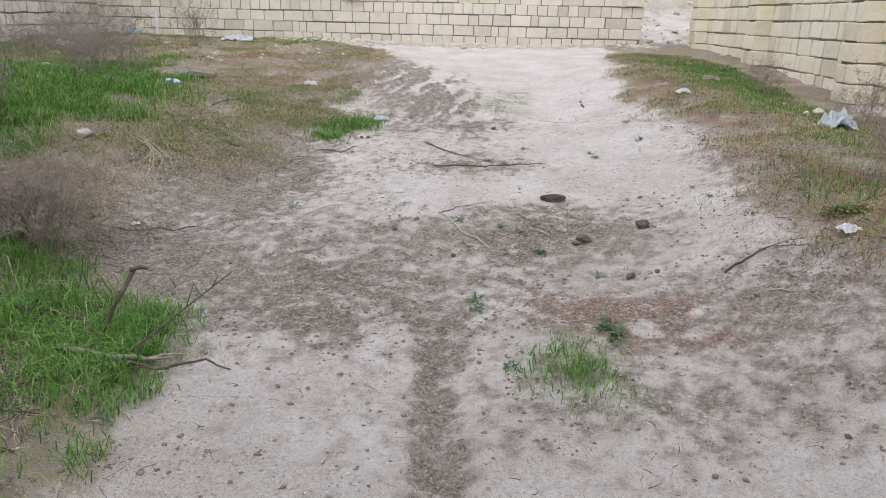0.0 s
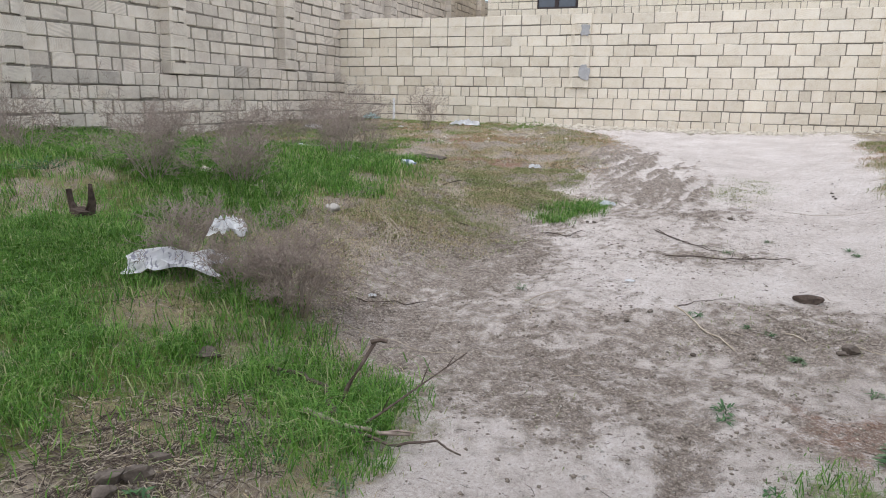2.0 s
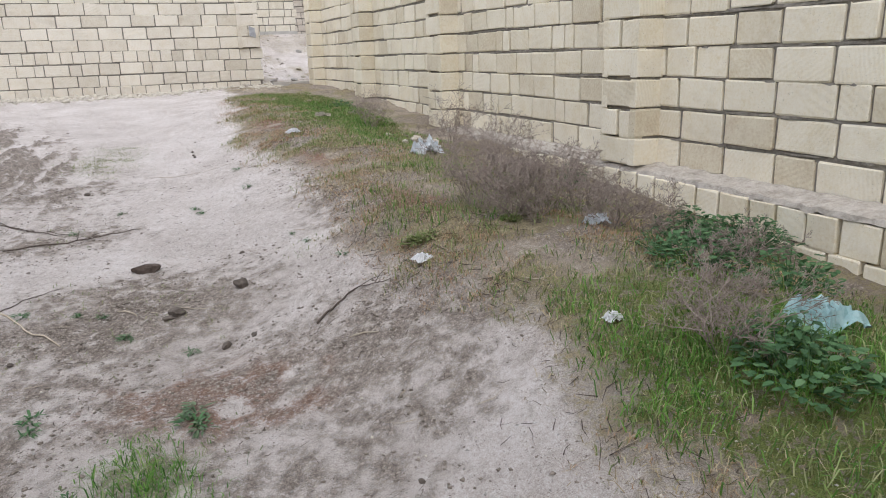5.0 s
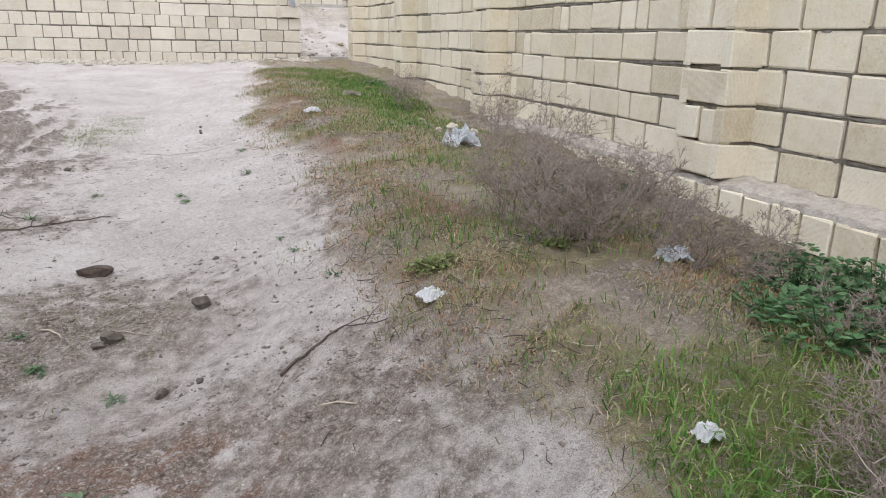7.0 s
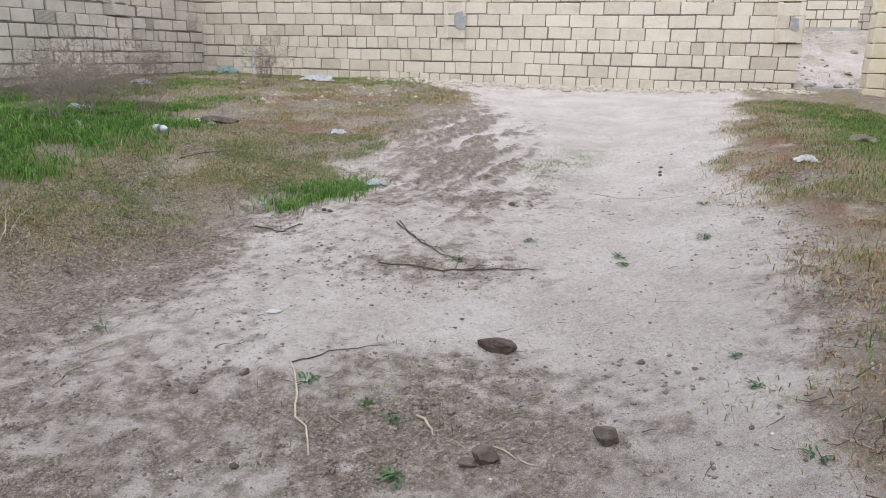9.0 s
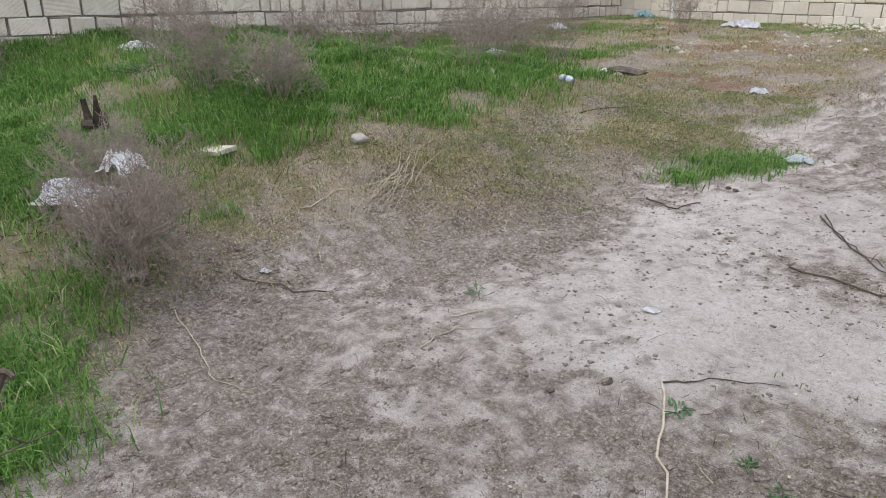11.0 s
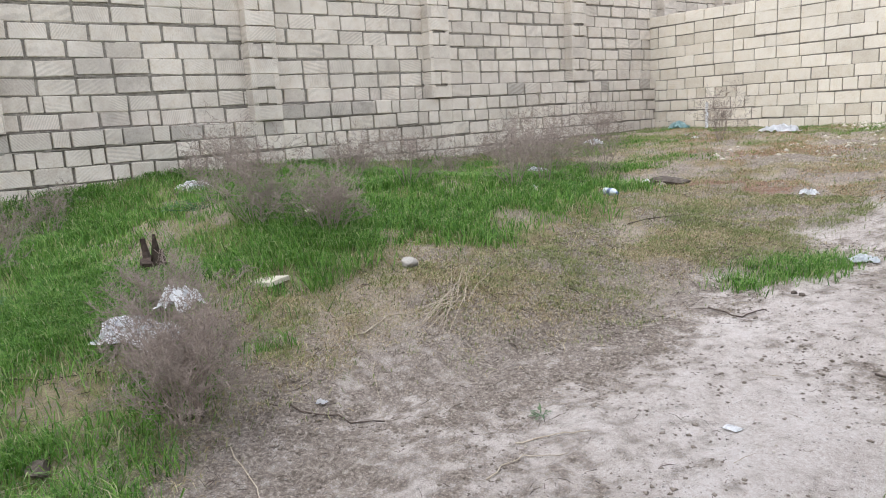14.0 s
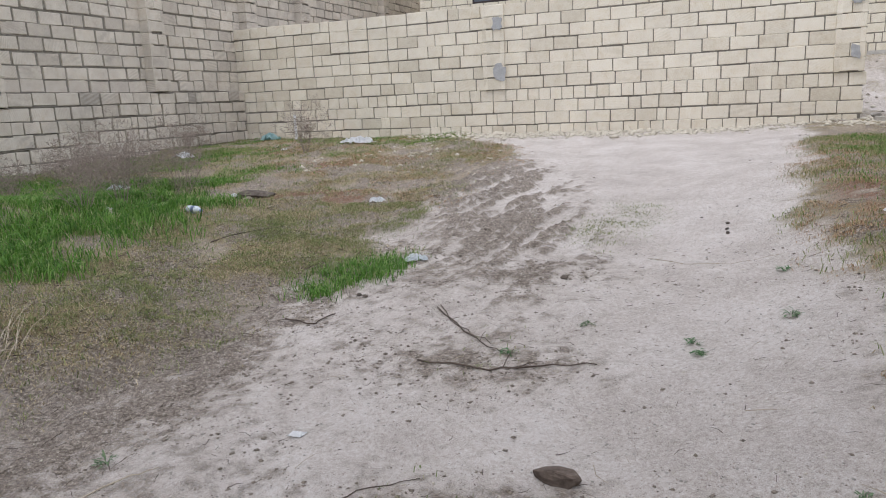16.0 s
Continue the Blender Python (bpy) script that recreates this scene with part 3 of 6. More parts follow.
def build_back_wall():
    w = Wall("wall_north", BACK_A, BACK_B, "low wall of pale sawn limestone blocks in mortar", block_set(STONE, 1.3, 5, gap=0.007), 21)
    base, run = 1.646 - 4 * COURSE, w.run
    w.slab(0, run - 0.02, base - 0.3, 1.646 + 7 * COURSE - 0.01)
    styles = ["header", "mixed", "mixed", "header"] + ["full"] * 7
    for k, style in enumerate(styles):
        w.row(0, run, base + k * COURSE, style)
        w.bead(0, run, base + k * COURSE, 0.0, 0.005, 0.6)
    for s in (5.07, run - 0.40):
        w.pier(s, s + 0.388, 1.646, 1.646 + 7 * COURSE, 0.045)
    w.finish(lambda p: True)


def build_left_wall():
    w = Wall("wall_west", (-7.670, 0.5), (-6.637, 30.8), "tall weathered grey limestone block wall with piers", block_set(STONE_OLD, 2.7, 8, gap=0.012), 33, 1.5, 0.188)
    course = w.course
    base, plain, black = 1.489 - 5 * course, w.blocks, block_set(STONE_SOOT, 1.7, 9)
    soot = {q: black[q][:3] + plain[q] for q in LENGTHS}
    for s0, s1, top in ((0, 19.3, 19), (19.3, 29.5, 22)):
        w.slab(s0, s1 - 0.002, base, base + top * course - 0.02)
        for k in range(top):
            z = base + k * course
            w.row(s0, s1, z, "mixed" if k < 7 else "full", 0.0)
            if s0 < 15:
                w.bead(s0, s1, z, -0.004, 0.008, 1.5)
    # the footing stands proud of the wall and steps up twice along it
    for s0, s1, n in ((0, 6.5, 5), (6.5, 9.3, 6), (9.3, 14.42, 7)):
        w.slab(s0, s1 - 0.002, base, base + n * course - 0.01, 0.11, 0.12)
        for k in range(n):
            w.blocks = soot if k == n - 1 else plain
            w.row(s0, s1, base + k * course, "mixed", 0.13)
            w.bead(s0, s1, base + k * course, 0.126, 0.008, 1.5)
    w.blocks = plain
    for s, low, top in ((0.05, 5, 19), (3.07, 5, 19), (6.12, 5, 19), (8.9, 6, 19), (11.98, 7, 19), (14.65, 8, 19), (16.7, 8, 19), (21.0, 8, 22), (24.0, 8, 22), (27.0, 8, 22)):
        w.pier(s, s + 0.39, base + low * course, base + top * course, 0.17)
    w.finish(lambda p: 4.4 < p.y < 9.8 and p.z < 2.6)


def build_right_wall():
    w = Wall("wall_east", (4.386, 13.668), (3.959, -3.0), "yellowish limestone block wall with piers on a footing", block_set(STONE_WARM, 1.9, 13, gap=0.011), 44, 1.0)
    base = 0.663
    w.slab(0, w.run, 0.2, base + 10 * COURSE - 0.01)
    for k in range(10):
        w.row(0, w.run, base + k * COURSE, "mixed")
        w.bead(0, w.run, base + k * COURSE, -0.004, 0.007, 1.6)
    w.slab(0, w.run, 0.0, base - 0.02, 0.17, 0.2)
    for k in range(-2, 0):
        w.row(0, w.run, base + k * COURSE - 0.03, "header", 0.20)
    for s in (0.04, 2.92, 5.78, 9.045, 12.2):
        w.pier(s, s + 0.40, base, base + 10 * COURSE, 0.2)
    w.finish(lambda p: 2.2 < p.y < 10.6)
    # rough mortar ledge on top of the footing
    bm = bmesh.new()
    n = 300
    rows = []
    for k in range(n + 1):
        s, ring = w.run * k / n, []
        for fwd, z in ((0.196, base - 0.04), (0.185, base - 0.012), (0.1, base + 0.004), (0.003, base + 0.022)):
            p = w.a + w.d * s + w.out * (fwd + 0.016 * noise.noise(Vector((k * 0.9, fwd * 30, 1))))
            p.z = z + 0.02 * noise.noise(Vector((k * 1.3, fwd * 25, 7)))
            ring.append(bm.verts.new(p))
        rows.append(ring)
    for a, b in zip(rows, rows[1:]):
        for i in range(3):
            bm.faces.new((a[i], a[i + 1], b[i + 1], b[i]))
    me = bpy.data.meshes.new("ledge")
    bm.to_mesh(me)
    bm.free()
    me.materials.append(LEDGE)
    tagged(new("trim_ledge", me), "rough pale mortar ledge on the wall footing", "ledge", kind="structure")


def build_yard_end():
    """Plain walls that close the yard behind the walker."""
    for name, a, b, stones, n in (("wall_south", (3.959, -3.0), (-7.79, -3.0), block_set(STONE_WARM, 1.2, 23, 3), 12), ("wall_west_end", (-7.79, -3.0), (-7.67, 0.498), block_set(STONE_OLD, 1.6, 24, 3), 15)):
        w = Wall(name, a, b, "plain limestone block wall closing the yard", stones, 51)
        w.slab(0, w.run, 0.0, 0.2 + n * COURSE)
        for k in range(n):
            w.row(0, w.run, 0.2 + k * COURSE, "full")
        w.finish(lambda p: False)


build_back_wall()
build_left_wall()
build_right_wall()
build_yard_end()

# ---- behind the walls ----
ROOF_BLUE = rough_material("blue_roof_sheet", [(0.3, (0.16, 0.26, 0.46)), (0.7, (0.22, 0.34, 0.55))], 4, 0.002, 0.45)
ROOF_TEAL = rough_material("grey_blue_shingle", [(0.3, (0.22, 0.30, 0.36)), (0.7, (0.32, 0.40, 0.46))], 12, 0.006, 0.8)
WHITE_PAINT = rough_material("white_paint", [(0.3, (0.72, 0.73, 0.75)), (0.7, (0.8, 0.8, 0.81))], 3, 0.001, 0.5)
FRAME_BROWN = rough_material("dark_plastic_frame", [(0.3, (0.035, 0.025, 0.025)), (0.7, (0.05, 0.038, 0.036))], 6, 0.001, 0.4)


def glass_material():
    m, n, l, b = nodes_of("dark_window_glass")
    b.inputs["Base Color"].default_value = (0.035, 0.045, 0.065, 1)
    b.inputs["Roughness"].default_value = 0.05
    b.inputs["Specular IOR Level"].default_value = 0.8
    return m


GLASS = glass_material()


def build_house():
    """A block house behind the back wall, with one window in view."""
    a, b = (-5.44, 20.68), (5.58, 20.0)
    w = Wall("house_front", a, b, "pale limestone block front of a house", block_set(STONE_PALE, 0.8, 17, 4), 61, 0.8)
    base, n = 1.3, 26
    u0, u1, sill, head = 1.38, 2.55, 3.815, 5.1
    w.slab(0, u0, base, base + n * COURSE)
    w.slab(u1, w.run, base, base + n * COURSE)
    w.slab(u0, u1, base, sill)
    w.slab(u0, u1, head, base + n * COURSE)
    for k in range(n):
        z = base + k * COURSE
        if sill - 0.05 < z + COURSE / 2 < head:
            w.row(0, u0, z, "mixed")
            w.row(u1, w.run, z, "mixed")
        else:
            w.row(0, w.run, z, "mixed")
    w.finish(lambda p: p.z > 3.0)
    m = Matrix.Translation(w.a) @ Matrix.Rotation(w.turn, 4, "Z")
    win = tagged(new("window_1"), "dark two-light window in a brown plastic frame", "window", kind="structure")
    bm = bmesh.new()
    for x0, x1, z0, z1 in ((u0, u0 + 0.07, sill, head), (u1 - 0.07, u1, sill, head), (u0 + 0.07, u1 - 0.07, sill, sill + 0.07), (u0 + 0.07, u1 - 0.07, head - 0.07, head), ((u0 + u1) / 2 - 0.05, (u0 + u1) / 2 + 0.05, sill + 0.07, head - 0.07)):
        add_box(bm, x0, x1, 0.03, 0.11, z0, z1)
    bm.transform(m)
    part("window_frame", bm, FRAME_BROWN, win)
    for x0, x1 in ((u0 + 0.07, (u0 + u1) / 2 - 0.05), ((u0 + u1) / 2 + 0.05, u1 - 0.07)):
        bm = bmesh.new()
        add_box(bm, x0, x1, 0.06, 0.08, sill + 0.07, head - 0.07)
        bm.transform(m)
        part("pane", bm, GLASS, win)
    # return walls and roof close the house
    bm = bmesh.new()
    for x0, x1, y0, y1, z0, z1 in ((0.0, 0.3, 0.42, 8, 1.2, 6.4), (w.run - 0.3, w.run, 0.42, 8, 1.2, 6.4), (0, w.run, 8, 8.3, 1.2, 6.4)):
        add_box(bm, x0, x1, y0, y1, z0, z1)
    bm.transform(m)
    me = bpy.data.meshes.new("house_walls")
    bm.to_mesh(me)
    bm.free()
    me.materials.append(STONE_PALE)
    tagged(new("wall_house", me), "plain limestone side walls of the house", "wall", kind="structure")
    bm = bmesh.new()
    add_box(bm, -0.3, w.run + 0.3, -0.4, 8.6, 6.41, 6.6)
    bm.transform(m)
    me = bpy.data.meshes.new("house_roof")
    bm.to_mesh(me)
    bm.free()
    me.materials.append(CONCRETE)
    tagged(new("roof_house", me), "flat concrete roof slab of the house", "roof", kind="structure")
    # cement footing at the house corner
    bm = bmesh.new()
    add_box(bm, 6.0, w.run + 0.03, -0.06, 0.0, 0.9, 2.12)
    bm.transform(m)
    me = bpy.data.meshes.new("house_footing")
    bm.to_mesh(me)
    bm.free()
    me.materials.append(CONCRETE)
    tagged(new("trim_footing", me), "rough cement footing of the house front", "footing", kind="structure")


def build_far_houses():
    # white house with a blue ribbed roof beyond the passage
    h = thing("house", "white rendered house with a ribbed blue metal roof", "house")
    bm = bmesh.new()
    add_box(bm, 6.2, 15.0, 31.0, 38.0, 1.8, 5.0)
    part("wall", bm, WHITE_PAINT, h)
    bm = bmesh.new()
    add_box(bm, 5.8, 15.4, 30.5, 30.62, 4.55, 5.02)
    part("fascia", bm, WHITE_PAINT, h, "white painted eaves board")
    bm = bmesh.new()
    for k in range(48):
        x = 5.8 + 0.2 * k
        for x0, x1, dz in ((x, x + 0.1, 0.0), (x + 0.1, x + 0.2, 0.05)):
            vs = [bm.verts.new(p) for p in ((x0, 30.4, 5.03 + dz), (x1, 30.4, 5.03 + dz), (x1, 34.5, 7.0 + dz), (x0, 34.5, 7.0 + dz))]
            bm.faces.new(vs)
            if dz:
                vs = [bm.verts.new(p) for p in ((x0, 30.4, 5.03), (x0, 30.4, 5.03 + dz), (x0, 34.5, 7.0 + dz), (x0, 34.5, 7.0))]
                bm.faces.new(vs)
                vs = [bm.verts.new(p) for p in ((x0, 30.4, 5.03), (x1, 30.4, 5.03), (x1, 30.4, 5.03 + dz), (x0, 30.4, 5.03 + dz))]
                bm.faces.new(vs)
    bmesh.ops.solidify(bm, geom=bm.faces[:], thickness=0.02)
    part("roof", bm, ROOF_BLUE, h, "ribbed blue metal roof")
    # wall of rough blocks closing the passage
    w = Wall("wall_passage", (5.2, 25.2), (12.0, 25.2), "rough limestone block wall closing the passage", block_set(STONE_OLD, 1.3, 19, 4), 71, 1.5)
    w.slab(0, 6.8, 1.2, 1.9 + 11 * COURSE)
    for k in range(11):
        w.row(0, 6.8, 1.9 + k * COURSE, "mixed")
    w.finish(lambda p: False)
    # shingled house beyond the tall wall
    h = thing("house", "house with a grey-blue shingle roof and white gutter", "house")
    bm = bmesh.new()
    add_box(bm, -18.5, -6.0, 38.0, 46.0, 1.8, 6.4)
    part("wall", bm, WHITE_PAINT, h)
    bm = bmesh.new()
    n = 14
    for k in range(n):
        y0, y1, z0 = 37.4 + 0.32 * k, 37.4 + 0.32 * k + 0.36, 6.45 + 0.24 * k
        add_box(bm, -19.0, -5.6, y0, y1, z0, z0 + 0.24)
    part("roof", bm, ROOF_TEAL, h, "courses of grey-blue shingles")
    bm = bmesh.new()
    add_box(bm, -19.0, -5.6, 37.26, 37.39, 6.36, 6.5)
    part("gutter", bm, WHITE_PAINT, h, "white eaves gutter")
    # concrete shed and blue sheet roof over the tall wall
    h = thing("shed", "grey concrete shed under a bright blue sheet roof", "shed")
    bm = bmesh.new()
    add_box(bm, -12.0, -8.3, 17.6, 25.5, 1.0, 5.05)
    part("wall", bm, CONCRETE, h)
    bm = bmesh.new()
    for k in range(30):
        add_box(bm, -12.4 + 0.14 * k, -12.4 + 0.14 * k + 0.08, 17.3, 25.8, 5.051, 5.14)
        add_box(bm, -12.4 + 0.14 * k + 0.08, -12.4 + 0.14 * k + 0.14, 17.3, 25.8, 5.051, 5.10)
    part("roof", bm, ROOF_BLUE, h, "ribbed bright blue sheet roof")


build_house()
build_far_houses()


# ---- cement smears on the pier ----
def smear(s, z, w, hgt, seed):
    rng = random.Random(seed)
    a, b = Vector((*BACK_A, 0)), Vector((*BACK_B, 0))
    d = (b - a).normalized()
    out = Vector((d.y, -d.x, 0))
    bm = bmesh.new()
    rim = []
    for k in range(18):
        f = 2 * math.pi * k / 18
        r = 1 + rng.uniform(-0.25, 0.2)
        p = a + d * (s + 0.5 * w * r * math.copysign(abs(math.cos(f)) ** 0.6, math.cos(f))) + out * 0.052
        p.z = z + 0.5 * hgt * r * math.copysign(abs(math.sin(f)) ** 0.6, math.sin(f))
        rim.append(bm.verts.new(p))
    top = bm.faces.new(rim)
    back = bmesh.ops.extrude_face_region(bm, geom=[top])
    bmesh.ops.translate(bm, verts=[v for v in back["geom"] if isinstance(v, bmesh.types.BMVert)], vec=out * 0.014)
    me = bpy.data.meshes.new("cement_smear")
    bm.to_mesh(me)
    bm.free()
    me.materials.append(CEMENT)
    tagged(new("trim_cement", me), "grey cement smear on the limestone pier", "cement", kind="structure")


for s, z, w, hgt, seed in ((5.34, 2.71, 0.17, 0.22, 1), (5.36, 1.93, 0.2, 0.27, 2), (10.55, 2.66, 0.15, 0.2, 3), (10.55, 1.92, 0.12, 0.2, 4)):
    smear(s, z, w, hgt, seed)


# ---- plants and litter materials ----
def leaf_material(name, stops, through_light=0.35):
    m, n, l, b = nodes_of(name)
    g = n.new("ShaderNodeNewGeometry")
    col = ramp(n, l, g.outputs["Random Per Island"], stops)
    l.new(col, b.inputs["Base Color"])
    b.inputs["Roughness"].default_value = 0.6
    b.inputs["Specular IOR Level"].default_value = 0.25
    t, mx = n.new("ShaderNodeBsdfTranslucent"), n.new("ShaderNodeMixShader")
    l.new(col, t.inputs["Color"])
    mx.inputs["Fac"].default_value = through_light
    l.new(b.outputs[0], mx.inputs[1])
    l.new(t.outputs[0], mx.inputs[2])
    l.new(mx.outputs[0], n["Material Output"].inputs["Surface"])
    return m


GRASS = leaf_material("green_grass", [(0.0, (0.05, 0.125, 0.027)), (0.35, (0.098, 0.23, 0.04)), (0.7, (0.165, 0.33, 0.06)), (0.9, (0.25, 0.365, 0.11)), (1.0, (0.45, 0.42, 0.26))])
GRASS_DULL = leaf_material("dull_grass", [(0.0, (0.11, 0.16, 0.05)), (0.5, (0.205, 0.25, 0.085)), (1.0, (0.37, 0.36, 0.19))])
STRAW = leaf_material("dry_grass", [(0.0, (0.15, 0.115, 0.06)), (0.35, (0.29, 0.225, 0.125)), (0.7, (0.44, 0.355, 0.20)), (1.0, (0.60, 0.51, 0.35))], 0.2)
RUSSET = leaf_material("russet_dry_grass", [(0.0, (0.26, 0.15, 0.085)), (0.5, (0.41, 0.255, 0.15)), (1.0, (0.53, 0.38, 0.25))], 0.2)
LEAF = leaf_material("broad_leaf", [(0.0, (0.045, 0.105, 0.045)), (0.5, (0.085, 0.18, 0.075)), (1.0, (0.15, 0.26, 0.12))])
LEAF_GREY = leaf_material("grey_leaf", [(0.0, (0.10, 0.16, 0.09)), (1.0, (0.19, 0.26, 0.15))])
TWIG = rough_material("dead_twig", [(0.3, (0.20, 0.16, 0.14)), (0.55, (0.31, 0.255, 0.22)), (0.8, (0.43, 0.365, 0.325))], 30, 0.002)
TWIG_DARK = rough_material("dark_twig", [(0.3, (0.06, 0.045, 0.038)), (0.6, (0.115, 0.09, 0.075)), (0.85, (0.2, 0.165, 0.14))], 30, 0.002)
STALK = rough_material("bleached_stalk", [(0.3, (0.34, 0.28, 0.21)), (0.6, (0.47, 0.41, 0.33)), (0.85, (0.58, 0.53, 0.45))], 25, 0.002)
CLOD = rough_material("dark_clod", [(0.3, (0.055, 0.045, 0.038)), (0.55, (0.12, 0.10, 0.085)), (0.8, (0.23, 0.195, 0.165))], 22, 0.01)
CRUMB = rough_material("soil_crumb", [(0.3, (0.12, 0.10, 0.085)), (0.55, (0.225, 0.19, 0.16)), (0.8, (0.36, 0.315, 0.27))], 22, 0.004)
CHIP = rough_material("pale_rubble", [(0.3, (0.42, 0.38, 0.31)), (0.55, (0.55, 0.50, 0.42)), (0.8, (0.66, 0.62, 0.55))], 12, 0.01)
GREYSTONE = rough_material("grey_stone", [(0.3, (0.24, 0.22, 0.20)), (0.55, (0.36, 0.34, 0.31)), (0.8, (0.48, 0.46, 0.43))], 16, 0.008)
PLASTIC = rough_material("white_plastic_film", [(0.3, (0.80, 0.81, 0.83)), (0.7, (0.88, 0.88, 0.89))], 15, 0.002, 0.35)
CYAN = rough_material("pale_cyan_film", [(0.3, (0.35, 0.58, 0.60)), (0.7, (0.60, 0.76, 0.77))], 14, 0.002, 0.4)
CLEAR = rough_material("clear_grey_film", [(0.3, (0.68, 0.72, 0.76)), (0.7, (0.84, 0.86, 0.88))], 18, 0.002, 0.25)
BOTTLE = rough_material("cloudy_bottle_plastic", [(0.3, (0.42, 0.47, 0.53)), (0.7, (0.60, 0.64, 0.68))], 14, 0.001, 0.2)
LABEL_BLUE = rough_material("blue_label", [(0.3, (0.16, 0.2, 0.36)), (0.7, (0.22, 0.27, 0.42))], 14, 0.001, 0.5)
CHAR = rough_material("charred_wood", [(0.3, (0.03, 0.022, 0.018)), (0.6, (0.075, 0.055, 0.045)), (0.85, (0.15, 0.115, 0.095))], 25, 0.008)


def sack_material():
    """Woven white plastic printed with dark strokes."""
    m, n, l, b = nodes_of("printed_sack")
    tc = n.new("ShaderNodeTexCoord")
    wave = n.new("ShaderNodeTexWave")
    wave.inputs["Scale"].default_value, wave.inputs["Distortion"].default_value, wave.inputs["Detail"].default_value, wave.inputs["Detail Scale"].default_value = 9, 6.0, 2, 2.5
    l.new(tc.outputs["Object"], wave.inputs["Vector"])
    spots = noise_at(n, l, 16, 3, 0.5, tc.outputs["Object"])
    ink = arith(n, l, "MULTIPLY", ramp(n, l, wave.outputs["Fac"], [(0.78, (0, 0, 0)), (0.88, (1, 1, 1))]), ramp(n, l, spots, [(0.45, (0, 0, 0)), (0.55, (0.8,) * 3)]))
    l.new(mix(n, l, ink, (0.84, 0.84, 0.87), (0.34, 0.34, 0.42)), b.inputs["Base Color"])
    b.inputs["Roughness"].default_value = 0.5
    return m


SACK = sack_material()


# ---- scatter helpers ----
def stuff_mesh(name, co, tris, material, label, category, parent=None):
    me = bpy.data.meshes.new(name)
    me.vertices.add(len(co))
    me.vertices.foreach_set("co", np.ascontiguousarray(co, dtype=np.float32).ravel())
    me.loops.add(tris.size)
    me.loops.foreach_set("vertex_index", np.ascontiguousarray(tris, dtype=np.int32).ravel())
    me.polygons.add(len(tris))
    me.polygons.foreach_set("loop_start", np.arange(0, tris.size, 3, dtype=np.int32))
    me.update(calc_edges=True)
    me.materials.append(material)
    ob = new(name, me)
    if parent is not None:
        ob.parent = parent
        return tagged(ob, label)
    return tagged(ob, label, category, kind="stuff")


def blades(rng, x, y, z, height, width, lean):
    """Curved blades of three triangles each."""
    n = len(x)
    face, tip = rng.uniform(0, 2 * np.pi, n), rng.uniform(0, 2 * np.pi, n)
    wx, wy = np.cos(face) * width / 2, np.sin(face) * width / 2
    bend = height * lean * rng.uniform(0.3, 1.3, n)
    bx, by = np.cos(tip) * bend, np.sin(tip) * bend
    mid = 0.55
    p0 = np.stack([x - wx, y - wy, z - 0.01], 1)
    p1 = np.stack([x + wx, y + wy, z - 0.01], 1)
    p2 = np.stack([x - wx * 0.8 + bx * 0.3, y - wy * 0.8 + by * 0.3, z + height * mid], 1)
    p3 = np.stack([x + wx * 0.8 + bx * 0.3, y + wy * 0.8 + by * 0.3, z + height * mid], 1)
    p4 = np.stack([x + bx, y + by, z + height * np.clip(1 - 0.35 * lean, 0.3, 1)], 1)
    co = np.stack([p0, p1, p2, p3, p4], 1).reshape(-1, 3)
    k = 5 * np.arange(n)[:, None]
    tris = np.concatenate([k + [0, 1, 3], k + [0, 3, 2], k + [2, 3, 4]], 1).reshape(-1, 3)
    return co, tris


def scatter(seed, x0, x1, y0, y1, count, chance):
    rng = np.random.default_rng(seed)
    x, y = rng.uniform(x0, x1, count), rng.uniform(y0, y1, count)
    keep = rng.random(count) < chance(x, y)
    return rng, x[keep], y[keep]


def inside_yard(x, y):
    return (x > -7.5 + 0.034 * y) & (x < 3.8 + 0.025 * y) & (y + 0.0612 * x < 14.43)


def clumps(x, y, seed, scale=3.0):
    return smooth(0.40, 0.62, fractal(x * scale, y * scale, seed, 3))


def sow(name, seed, box, count, chance, height, width, lean, material, label, category):
    rng, x, y = scatter(seed, *box, count, lambda x, y: chance(x, y) * inside_yard(x, y))
    n = len(x)
    tall = height[0] + (height[1] - height[0]) * (0.5 * rng.random(n) + 0.5 * fractal(x * 1.5, y * 1.5, seed + 3, 2))
    co, tris = blades(rng, x, y, ground_many(x, y), tall, width * rng.uniform(0.6, 1.4, n), lean)
    stuff_mesh(name, co, tris, material, label, category)


def green_at(x, y):
    return zones(x, y)[4]


def dry_at(x, y):
    return zones(x, y)[3]


def tufts(x, y, seed):
    """Grass stands in tufts with thin places between."""
    return np.clip(0.12 + 0.5 * clumps(x, y, seed, 2.2) + 0.7 * clumps(x, y, seed + 40, 7.0) * clumps(x, y, seed, 2.2), 0, 1)


sow("grass", 101, (-4.5, -0.9, 0.9, 5.2), 230000, lambda x, y: green_at(x, y) * tufts(x, y, 7), (0.03, 0.19), 0.0048, 1.1, GRASS, "lush green grass growing on the bank", "grass")
sow("grass", 102, (-7.5, -2.2, 2.0, 9.5), 330000, lambda x, y: green_at(x, y) * tufts(x, y, 8) * np.where((x > -4.5) & (y < 5.2), 0, 1), (0.035, 0.19), 0.0066, 1.0, GRASS, "lush green grass below the tall wall", "grass")
